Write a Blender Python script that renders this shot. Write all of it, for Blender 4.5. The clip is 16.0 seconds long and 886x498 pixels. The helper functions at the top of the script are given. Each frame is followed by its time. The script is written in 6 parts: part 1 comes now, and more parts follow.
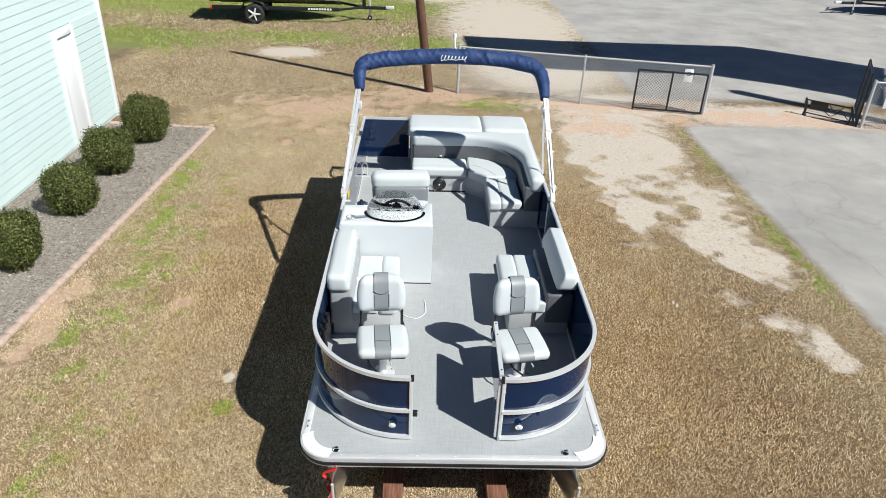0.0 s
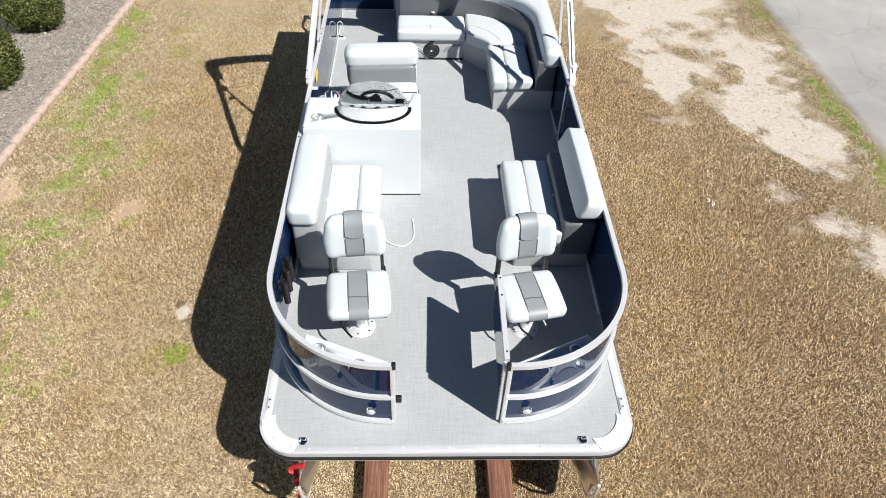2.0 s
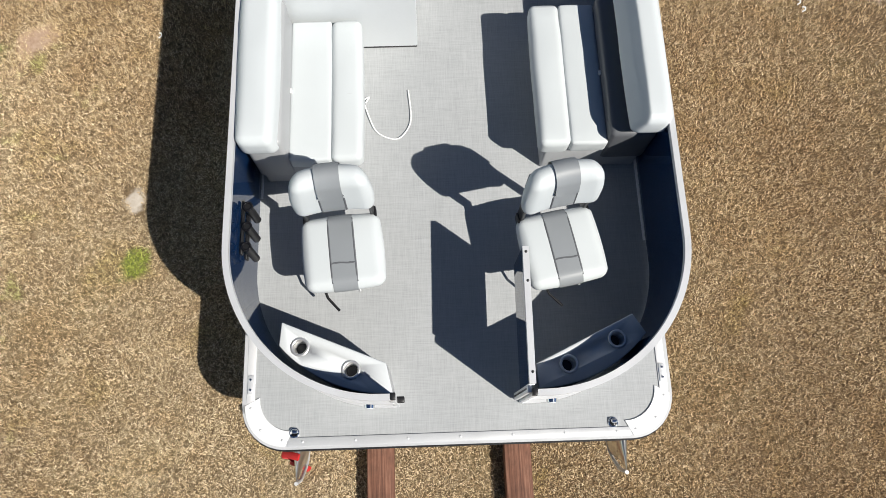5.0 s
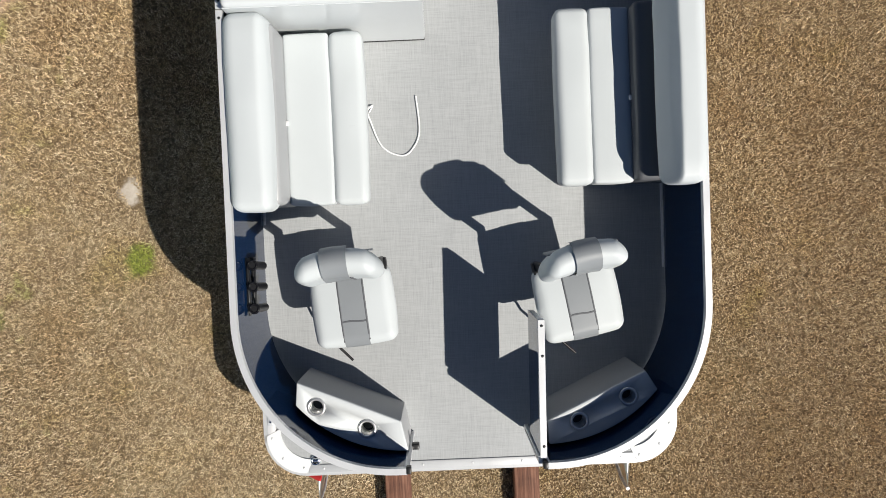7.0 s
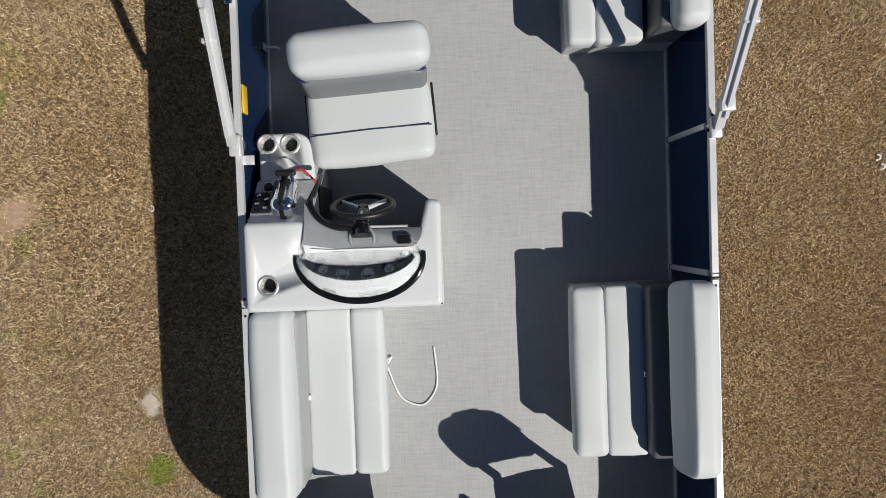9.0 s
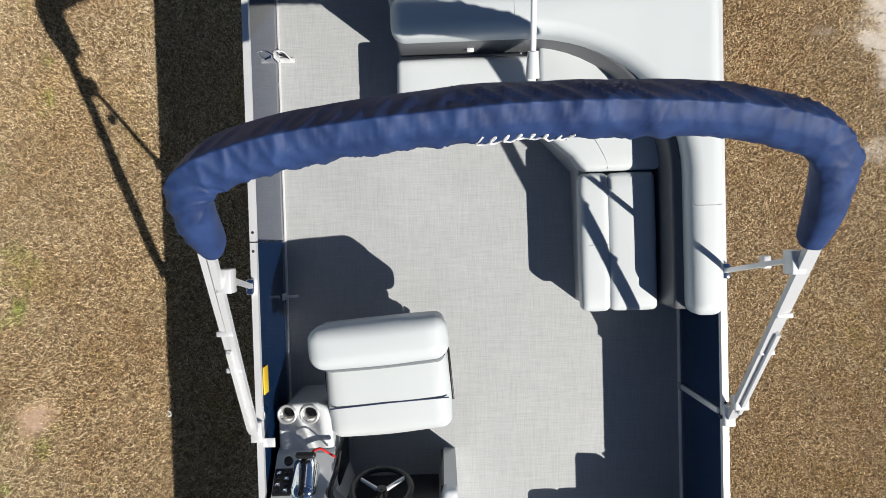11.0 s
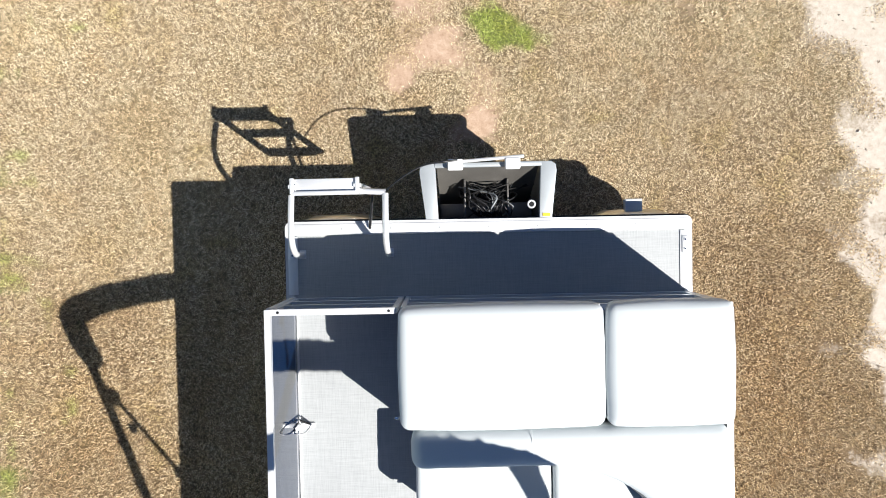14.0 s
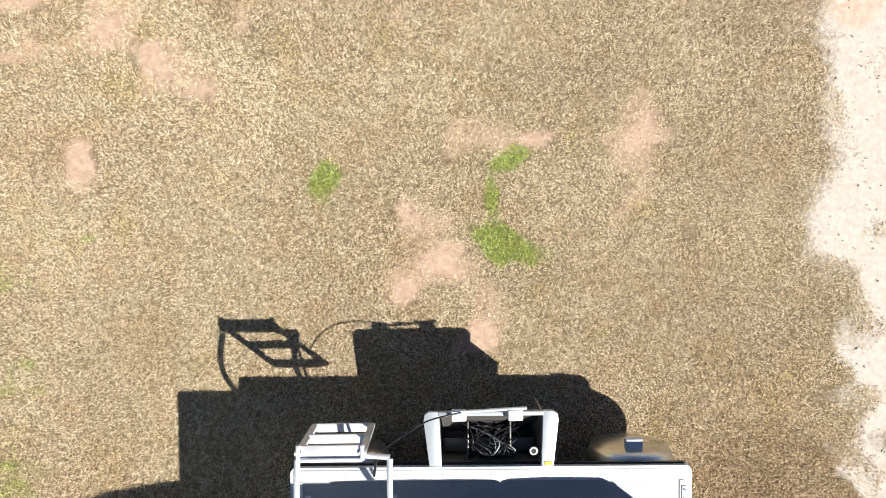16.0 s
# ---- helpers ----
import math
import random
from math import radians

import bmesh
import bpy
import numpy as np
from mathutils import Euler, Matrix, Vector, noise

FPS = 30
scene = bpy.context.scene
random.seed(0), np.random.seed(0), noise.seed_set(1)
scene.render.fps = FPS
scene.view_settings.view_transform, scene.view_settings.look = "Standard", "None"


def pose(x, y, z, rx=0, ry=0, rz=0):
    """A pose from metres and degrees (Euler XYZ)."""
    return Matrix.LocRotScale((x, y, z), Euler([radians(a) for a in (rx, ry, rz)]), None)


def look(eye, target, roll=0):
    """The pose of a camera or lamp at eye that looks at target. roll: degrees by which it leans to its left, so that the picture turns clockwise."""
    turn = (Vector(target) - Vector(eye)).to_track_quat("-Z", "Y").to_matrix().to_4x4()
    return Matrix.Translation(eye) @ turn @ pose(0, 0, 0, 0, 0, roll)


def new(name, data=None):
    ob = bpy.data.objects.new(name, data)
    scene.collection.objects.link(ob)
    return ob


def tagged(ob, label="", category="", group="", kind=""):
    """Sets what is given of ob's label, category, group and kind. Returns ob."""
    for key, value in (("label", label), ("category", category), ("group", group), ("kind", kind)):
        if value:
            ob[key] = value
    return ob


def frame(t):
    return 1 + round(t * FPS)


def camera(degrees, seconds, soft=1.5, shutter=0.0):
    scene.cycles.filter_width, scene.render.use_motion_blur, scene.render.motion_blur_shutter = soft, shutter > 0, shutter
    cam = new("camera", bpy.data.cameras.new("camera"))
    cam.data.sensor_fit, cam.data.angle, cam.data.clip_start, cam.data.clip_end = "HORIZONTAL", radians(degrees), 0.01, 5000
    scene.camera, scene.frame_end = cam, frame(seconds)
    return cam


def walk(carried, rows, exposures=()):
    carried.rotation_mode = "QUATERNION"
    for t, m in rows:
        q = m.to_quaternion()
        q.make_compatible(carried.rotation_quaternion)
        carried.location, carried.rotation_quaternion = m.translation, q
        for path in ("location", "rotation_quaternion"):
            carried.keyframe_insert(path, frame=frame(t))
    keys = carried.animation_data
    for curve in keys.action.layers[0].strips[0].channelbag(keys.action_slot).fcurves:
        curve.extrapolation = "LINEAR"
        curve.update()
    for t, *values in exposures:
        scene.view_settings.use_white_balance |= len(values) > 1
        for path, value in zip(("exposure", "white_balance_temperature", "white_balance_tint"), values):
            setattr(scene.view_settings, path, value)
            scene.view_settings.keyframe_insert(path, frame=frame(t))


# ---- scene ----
from mathutils.bvhtree import BVHTree

cam = camera(65.1, 16.0, soft=0.4)
METRES, EYE, TILT, LEAN, TURN = 12.55, 4.97, 0.0, 0.0, -2.5
ROWS = [
    (0.0, 0.0, 0.0, 0.0, 1.19, -29.16, -2.13),
    (0.5, 0.0019, 0.0357, 0.0002, 1.15, -32.91, -1.99),
    (1.0, 0.0042, 0.0701, -0.002, 1.1, -36.68, -1.86),
    (1.5, 0.005, 0.1039, -0.0034, 1.03, -40.44, -1.72),
    (2.0, 0.0043, 0.1371, -0.0034, 0.95, -44.17, -1.62),
    (2.5, 0.0038, 0.1689, -0.0032, 0.88, -47.87, -1.49),
    (3.0, 0.003, 0.2008, -0.0026, 0.79, -51.68, -1.37),
    (3.5, 0.001, 0.2312, -0.0021, 0.67, -56.19, -1.27),
    (4.0, -0.0009, 0.2615, -0.0011, 0.54, -61.75, -1.14),
    (4.5, 0.0, 0.2913, -0.0002, 0.4, -67.33, -1.02),
    (7.0, -0.0035, 0.4444, 0.0049, -0.02, -91.46, -0.42),
    (7.5, -0.0068, 0.4743, 0.006, 0.04, -91.37, -0.38),
    (8.0, -0.0092, 0.5047, 0.0069, 0.12, -91.36, -0.34),
    (8.5, -0.0112, 0.5369, 0.0077, 0.16, -91.43, -0.3),
    (9.0, -0.0117, 0.5679, 0.009, 0.28, -91.37, -0.27),
    (11.5, -0.0228, 0.7181, 0.0114, 0.64, -91.35, -0.06),
    (12.0, -0.0266, 0.7468, 0.0116, 0.71, -91.31, -0.05),
    (12.5, -0.0281, 0.7766, 0.0124, 0.8, -91.29, -0.04),
    (13.0, -0.0295, 0.8062, 0.0136, 0.88, -91.18, -0.04),
    (13.5, -0.0307, 0.8384, 0.015, 0.96, -91.19, -0.08),
    (14.0, -0.0303, 0.8721, 0.016, 1.14, -91.23, -0.04),
    (14.5, -0.0306, 0.9033, 0.0173, 1.33, -91.12, -0.05),
    (15.0, -0.0321, 0.9326, 0.018, 1.42, -91.02, -0.02),
    (15.5, -0.0342, 0.9641, 0.0183, 1.55, -91.03, -0.04),
    (16.0, -0.0357, 0.9979, 0.0186, 1.77, -91.1, -0.03),
]
walk(cam, [(t, pose(0, 0, EYE, TILT, LEAN, TURN) @ pose(METRES * x, METRES * y, METRES * z, 90 + pitch, roll, yaw)) for t, x, y, z, yaw, pitch, roll in ROWS],
     exposures=[(t, e, k, tint) for t, e, k, tint in ((0.0, 0.42, 5950, 7), (2.0, 0.60, 6050, 10), (3.5, 0.57, 6150, 10), (4.5, 0.42, 6200, 10), (7.0, 0.20, 6300, 10), (7.5, 0.17, 6300, 10), (8.0, 0.04, 6300, 11), (8.5, -0.10, 6300, 11), (9.0, -0.16, 6300, 11), (11.5, 0.46, 6200, 10), (12.0, 0.58, 6150, 10), (12.5, 0.55, 6150, 10), (14.0, 0.88, 6050, 10), (14.5, 1.03, 6030, 10), (15.0, 1.09, 6000, 10), (16.0, 0.90, 6050, 10))])

# ---------------------------------------------------------------- world, sun
SUN_DIR = Vector((0.725, -0.58, 1.0)).normalized()
world = bpy.data.worlds.new("sky_world")
scene.world = world
world.use_nodes = True
wn = world.node_tree.nodes
sky = wn.new("ShaderNodeTexSky")
sky.sky_type = "NISHITA"
sky.sun_disc = False
sky.air_density, sky.dust_density, sky.ozone_density = 0.50, 0.0, 3.5
sky.sun_elevation = math.asin(SUN_DIR.z)
sky.sun_rotation = math.atan2(SUN_DIR.x, SUN_DIR.y)
wn["Background"].inputs["Strength"].default_value = 0.05
world.node_tree.links.new(sky.outputs["Color"], wn["Background"].inputs["Color"])
sun_data = bpy.data.lights.new("sun", "SUN")
sun_data.energy = 5.0
sun_data.angle = radians(0.5)
sun_data.color = (1.0, 0.93, 0.82)
sun = new("sun", sun_data)
sun.matrix_world = look(SUN_DIR * 50, (0, 0, 0))


# ---------------------------------------------------------------- materials
def nt(name):
    m = bpy.data.materials.new(name)
    m.use_nodes = True
    n, l = m.node_tree.nodes, m.node_tree.links
    return m, n, l, n["Principled BSDF"]


def ramp(n, l, fac, stops):
    r = n.new("ShaderNodeValToRGB")
    while len(r.color_ramp.elements) < len(stops):
        r.color_ramp.elements.new(0.5)
    for e, (p, c) in zip(r.color_ramp.elements, stops):
        e.position = p
        e.color = (*c, 1) if len(c) == 3 else c
    l.new(fac, r.inputs["Fac"])
    return r.outputs["Color"]


def noise_tex(n, l, scale, detail=4, rough=0.55, co=None, dist=0.0):
    t = n.new("ShaderNodeTexNoise")
    t.inputs["Scale"].default_value = scale
    t.inputs["Detail"].default_value = detail
    t.inputs["Roughness"].default_value = rough
    t.inputs["Distortion"].default_value = dist
    if co is None:
        co = n.new("ShaderNodeTexCoord").outputs["Object"]
    l.new(co, t.inputs["Vector"])
    return t.outputs["Fac"]


def mathn(n, l, op, a, b=None, c=None):
    m = n.new("ShaderNodeMath")
    m.operation = op
    for i, v in enumerate((a, b, c)):
        if v is None:
            continue
        if isinstance(v, (int, float)):
            m.inputs[i].default_value = v
        else:
            l.new(v, m.inputs[i])
    return m.outputs[0]


def mixc(n, l, fac, a, b, mode="MIX"):
    m = n.new("ShaderNodeMix")
    m.data_type = "RGBA"
    m.blend_type = mode
    for i, v in ((0, fac), (6, a), (7, b)):
        if isinstance(v, (int, float)):
            m.inputs[i].default_value = v
        elif isinstance(v, tuple):
            m.inputs[i].default_value = (*v, 1)
        else:
            l.new(v, m.inputs[i])
    return m.outputs[2]


def bump(n, l, bsdf, height, strength=0.3, distance=0.002):
    b = n.new("ShaderNodeBump")
    b.inputs["Strength"].default_value = strength
    b.inputs["Distance"].default_value = distance
    l.new(height, b.inputs["Height"])
    l.new(b.outputs["Normal"], bsdf.inputs["Normal"])


def simple(name, col, rough=0.5, metal=0.0, var=0.12, scale=6.0, fine=180.0, bmp=0.15, spec=0.5, coat=0.0, rv=0.08):
    """A plain surface with faint mottling at two scales."""
    m, n, l, p = nt(name)
    a = noise_tex(n, l, scale, 5)
    f = noise_tex(n, l, fine, 2)
    mixed = mathn(n, l, "ADD", mathn(n, l, "MULTIPLY", a, 0.65), mathn(n, l, "MULTIPLY", f, 0.35))
    lo = tuple(c * (1 - var) for c in col)
    hi = tuple(min(1, c * (1 + var)) for c in col)
    l.new(ramp(n, l, mixed, ((0.3, lo), (0.7, hi))), p.inputs["Base Color"])
    p.inputs["Metallic"].default_value = metal
    p.inputs["Specular IOR Level"].default_value = spec
    p.inputs["Coat Weight"].default_value = coat
    rr = n.new("ShaderNodeMapRange")
    rr.inputs["To Min"].default_value = max(0.02, rough - rv)
    rr.inputs["To Max"].default_value = rough + rv
    l.new(a, rr.inputs["Value"])
    l.new(rr.outputs["Result"], p.inputs["Roughness"])
    if bmp:
        bump(n, l, p, f, bmp, 0.001)
    return m


def weave_floor():
    """Woven vinyl deck covering: irregular pale and grey threads both ways."""
    m, n, l, p = nt("woven_vinyl_floor")
    co = n.new("ShaderNodeTexCoord").outputs["Object"]
    outs = []
    for sc in ((520, 15, 1), (15, 520, 1)):
        mp = n.new("ShaderNodeMapping")
        mp.inputs["Scale"].default_value = sc
        l.new(co, mp.inputs["Vector"])
        outs.append(noise_tex(n, l, 0.5, 3, 0.75, mp.outputs["Vector"]))
    mx = mathn(n, l, "MULTIPLY", mathn(n, l, "ADD", outs[0], outs[1]), 0.5)
    big = noise_tex(n, l, 1.3, 4, 0.6, co)
    base = ramp(n, l, mx, ((0.36, (0.325, 0.338, 0.346)), (0.49, (0.393, 0.407, 0.414)), (0.62, (0.45, 0.464, 0.471))))
    dirt = ramp(n, l, big, ((0.3, (0.9, 0.9, 0.9)), (0.7, (1, 1, 1))))
    l.new(mixc(n, l, 1.0, base, dirt, "MULTIPLY"), p.inputs["Base Color"])
    p.inputs["Roughness"].default_value = 0.55
    bump(n, l, p, mx, 0.3, 0.001)
    return m


def canvas():
    m, n, l, p = nt("navy_canvas")
    co = n.new("ShaderNodeTexCoord").outputs["Object"]
    a = noise_tex(n, l, 9, 4, 0.6, co)
    w = noise_tex(n, l, 700, 1, 0.5, co)
    l.new(ramp(n, l, a, ((0.3, (0.012, 0.028, 0.095)), (0.7, (0.026, 0.056, 0.165)))), p.inputs["Base Color"])
    p.inputs["Roughness"].default_value = 0.6
    p.inputs["Specular IOR Level"].default_value = 0.3
    mp = n.new("ShaderNodeMapping")
    mp.inputs["Rotation"].default_value = (0.0, 0.3, 0.5)
    mp.inputs["Scale"].default_value = (1.0, 0.35, 0.5)
    l.new(co, mp.inputs["Vector"])
    fold = n.new("ShaderNodeTexNoise")
    fold.noise_type = "RIDGED_MULTIFRACTAL"
    fold.inputs["Scale"].default_value = 26.0
    fold.inputs["Detail"].default_value = 2.0
    l.new(mp.outputs["Vector"], fold.inputs["Vector"])
    bump(n, l, p, mathn(n, l, "ADD", mathn(n, l, "MULTIPLY", fold.outputs["Fac"], 0.45), mathn(n, l, "MULTIPLY", w, 0.03)), 0.45, 0.016)
    return m


def clear_plastic():
    m, n, l, p = nt("smoked_acrylic")
    p.inputs["Base Color"].default_value = (0.86, 0.885, 0.90, 1)
    p.inputs["Transmission Weight"].default_value = 1.0
    p.inputs["Roughness"].default_value = 0.02
    p.inputs["IOR"].default_value = 1.06
    return m


VINYL = simple("white_vinyl", (0.545, 0.58, 0.592), 0.5, var=0.03, scale=3, fine=260, bmp=0.25, spec=0.35)
VINYL_GREY = simple("grey_vinyl", (0.235, 0.252, 0.266), 0.45, var=0.06, scale=4, fine=260, bmp=0.3)
CHARCOAL = simple("charcoal_vinyl", (0.035, 0.037, 0.042), 0.5, var=0.1, scale=4, fine=240, bmp=0.25)
SEAT_BASE = simple("grey_seat_base", (0.414, 0.425, 0.437), 0.5, var=0.06, scale=3, fine=120, bmp=0.1)
NAVY = simple("navy_gloss_panel", (0.005, 0.019, 0.060), 0.05, var=0.08, scale=1.5, fine=60, bmp=0.0, rv=0.02)
PIPING = simple("navy_piping", (0.02, 0.03, 0.08), 0.5, bmp=0.0)
ALU = simple("brushed_aluminium", (0.72, 0.73, 0.74), 0.36, metal=0.35, var=0.05, scale=5, fine=150, bmp=0.05)
ALU_TRIM = simple("aluminium_trim", (0.80, 0.80, 0.80), 0.42, metal=0.35, var=0.05, scale=5, fine=150, bmp=0.05)
TUBE = simple("pontoon_aluminium", (0.62, 0.60, 0.55), 0.3, metal=0.95, var=0.1, scale=3, fine=90, bmp=0.1)
CHROME = simple("chrome", (0.85, 0.86, 0.88), 0.08, metal=1.0, var=0.02, bmp=0.0)
STEEL = simple("brushed_steel", (0.80, 0.80, 0.79), 0.32, metal=0.75, var=0.04, bmp=0.03)
GELCOAT = simple("white_gelcoat", (0.63, 0.66, 0.675), 0.22, var=0.02, scale=2, fine=50, bmp=0.02, coat=0.3)
BLACK = simple("black_plastic", (0.012, 0.012, 0.013), 0.4, var=0.15, scale=8, fine=200, bmp=0.1)
BLACK_GLOSS = simple("black_gloss", (0.008, 0.008, 0.009), 0.12, var=0.1, bmp=0.0)
DASH = simple("grey_dash", (0.20, 0.215, 0.232), 0.25, var=0.03, scale=3, bmp=0.0)
RED = simple("red_webbing", (0.55, 0.02, 0.02), 0.6, bmp=0.1)
YELLOW = simple("yellow_tag", (0.75, 0.5, 0.03), 0.5, bmp=0.0)
WHITE = simple("white_paint", (0.78, 0.79, 0.79), 0.5, var=0.03, scale=2, fine=90, bmp=0.05)
FLOOR = weave_floor()
CANVAS = canvas()
ACRYLIC = clear_plastic()


# ---------------------------------------------------------------- builders
def part(name, bm, material, parent=None, label=""):
    """Links a bmesh as one mesh object, under a thing or a part where one is given."""
    me = bpy.data.meshes.new(name)
    bm.to_mesh(me)
    bm.free()
    me.materials.append(material)
    ob = new(name, me)
    ob.parent = parent
    if label:
        ob["label"] = label
    return ob


def thing(name, at, label, category, group="", kind=""):
    ob = new(name)
    ob.location = at
    ob.empty_display_size = 0.1
    return tagged(ob, label, category, group, kind)


def shift(bm, at):
    bmesh.ops.translate(bm, verts=bm.verts, vec=-Vector(at))
    return bm


def smooth(bm, angle=40):
    lim = radians(angle)
    for f in bm.faces:
        f.smooth = True
    for e in bm.edges:
        if len(e.link_faces) == 2 and e.calc_face_angle(0) > lim:
            e.smooth = False
    return bm


def bx(lo, hi, bev=0.0, seg=2, bm=None):
    """A box between two corners, with bevelled edges."""
    made = bmesh.new()
    bmesh.ops.create_cube(made, size=1)
    lo, hi = Vector(lo), Vector(hi)
    for v in made.verts:
        v.co = Vector(((lo[i] + hi[i]) / 2 + v.co[i] * (hi[i] - lo[i]) for i in range(3)))
    if bev:
        bmesh.ops.bevel(made, geom=list(made.edges), offset=bev, segments=seg, profile=0.5, affect="EDGES")
        smooth(made, 50)
    return join(bm, made)


def join(bm, other):
    if bm is None:
        return other
    me = bpy.data.meshes.new("scrap")
    other.to_mesh(me)
    other.free()
    bm.from_mesh(me)
    bpy.data.meshes.remove(me)
    return bm


def tube(pts, r, n=10, bm=None, flat=1.0, caps=True, turn=0.0):
    """A round tube through points; r may be a list."""
    made = bmesh.new()
    pts = [Vector(p) for p in pts]
    rings, up = [], None
    for i, p in enumerate(pts):
        d = (pts[min(i + 1, len(pts) - 1)] - pts[max(i - 1, 0)]).normalized()
        if up is None:
            up = Vector((0, 0, 1)) if abs(d.z) < 0.9 else Vector((0, 1, 0))
        side = d.cross(up).normalized()
        up = side.cross(d).normalized()
        rr = r[i] if isinstance(r, (list, tuple)) else r
        rings.append([made.verts.new(p + rr * (math.cos(a) * side + flat * math.sin(a) * up)) for a in (2 * math.pi * k / n + turn for k in range(n))])
    for a, b in zip(rings, rings[1:]):
        for k in range(n):
            made.faces.new((a[k], a[(k + 1) % n], b[(k + 1) % n], b[k]))
    if caps:
        made.faces.new(rings[0][::-1])
        made.faces.new(rings[-1])
    bmesh.ops.recalc_face_normals(made, faces=made.faces)
    smooth(made, 60)
    return join(bm, made)


def curve_pts(ctrl, steps=6, closed=False):
    """Catmull-Rom through control points."""
    c = [Vector(p) for p in ctrl]
    out = []
    m = len(c)
    for i in range(m if closed else m - 1):
        if closed:
            a, b, d, e = c[i - 1], c[i], c[(i + 1) % m], c[(i + 2) % m]
        else:
            a, b, d, e = c[max(i - 1, 0)], c[i], c[i + 1], c[min(i + 2, m - 1)]
        for k in range(steps):
            t = k / steps
            out.append(0.5 * (2 * b + (d - a) * t + (2 * a - 5 * b + 4 * d - e) * t * t + (3 * b - a - 3 * d + e) * t ** 3))
    if not closed:
        out.append(c[-1])
    return out


def strip(pts, w, z0, z1, bm=None, offset=0.0):
    """A bar of rectangular section along a line in plan."""
    made = bmesh.new()
    p2 = [Vector((p[0], p[1])) for p in pts]
    rows = []
    for i, p in enumerate(p2):
        d0 = (p - p2[i - 1]).normalized() if i else (p2[1] - p).normalized()
        d1 = (p2[i + 1] - p).normalized() if i < len(p2) - 1 else d0
        d = (d0 + d1).normalized()
        nrm = Vector((-d.y, d.x)) / max(0.5, d.dot(d0))
        a, b = p + nrm * (offset + w / 2), p + nrm * (offset - w / 2)
        rows.append([made.verts.new((a.x, a.y, z0)), made.verts.new((b.x, b.y, z0)), made.verts.new((b.x, b.y, z1)), made.verts.new((a.x, a.y, z1))])
    for a, b in zip(rows, rows[1:]):
        for k in range(4):
            made.faces.new((a[k], a[(k + 1) % 4], b[(k + 1) % 4], b[k]))
    made.faces.new(rows[0][::-1])
    made.faces.new(rows[-1])
    bmesh.ops.recalc_face_normals(made, faces=made.faces)
    smooth(made, 35)
    return join(bm, made)


def solid(outline, z0, z1, bev=0.0, seg=3, bm=None, both=False):
    """An outline in plan, raised from z0 to z1, with its upper edge rounded."""
    made = bmesh.new()
    lo = [made.verts.new((x, y, z0)) for x, y in outline]
    hi = [made.verts.new((x, y, z1)) for x, y in outline]
    m = len(lo)
    made.faces.new(lo[::-1])
    made.faces.new(hi)
    for i in range(m):
        made.faces.new((lo[i], lo[(i + 1) % m], hi[(i + 1) % m], hi[i]))
    bmesh.ops.recalc_face_normals(made, faces=made.faces)
    if bev:
        made.edges.ensure_lookup_table()
        chosen = [e for e in made.edges if all(abs(v.co.z - z1) < 1e-6 for v in e.verts) or (both and all(abs(v.co.z - z0) < 1e-6 for v in e.verts))]
        chosen += [e for e in made.edges if abs(e.verts[0].co.z - e.verts[1].co.z) > 1e-6 and len(e.link_faces) == 2 and e.calc_face_angle(0) > 0.6]
        bmesh.ops.bevel(made, geom=chosen, offset=bev, segments=seg, profile=0.5, affect="EDGES")
    smooth(made, 50)
    return join(bm, made)


def cushion(centre, size, r=0.05, crown=0.015, cuts=11, rough=0.0, m=None, bm=None):
    """A stuffed block: rounded edges, slightly domed faces."""
    made = bmesh.new()
    bmesh.ops.create_cube(made, size=2)
    bmesh.ops.subdivide_edges(made, edges=list(made.edges), cuts=cuts, use_grid_fill=True)
    h = Vector(size) / 2
    for v in made.verts:
        q, p = Vector(), Vector()
        for i in range(3):
            u, hi = v.co[i], h[i]
            rr = min(r, hi * 0.98)
            a = abs(u)
            pos = a / 0.6 * (hi - rr) if a < 0.6 else (hi - rr) + rr * math.tan((a - 0.6) / 0.4 * math.pi / 4)
            p[i] = math.copysign(pos, u)
            q[i] = max(-(hi - rr), min(hi - rr, p[i]))
        d = p - q
        rr = min(r, min(h) * 0.98)
        k = Vector((d[i] / max(min(r, h[i] * 0.98), 1e-6) for i in range(3)))
        k = k.normalized() if k.length else k
        out = Vector((q[i] + k[i] * min(r, h[i] * 0.98) for i in range(3)))
        u = [out[i] / h[i] for i in range(3)]
        for i in range(3):
            j, w = (i + 1) % 3, (i + 2) % 3
            dome = max(0, 1 - u[j] ** 2) * max(0, 1 - u[w] ** 2)
            out[i] += math.copysign(crown * dome * abs(u[i]) ** 3, out[i])
        if rough:
            out += rough * noise.noise_vector(out * 7 + Vector(centre) * 3)
        v.co = out
    for f in made.faces:
        f.smooth = True
    mm = Matrix.Translation(centre) @ (m or Matrix())
    bmesh.ops.transform(made, matrix=mm, verts=made.verts)
    return join(bm, made)


def disc(c, r0, r1, z0, z1, n=24, bm=None):
    """A ring or cone frustum standing on z."""
    return tube([(c[0], c[1], z0), (c[0], c[1], z1)], [r0, r1], n, bm)


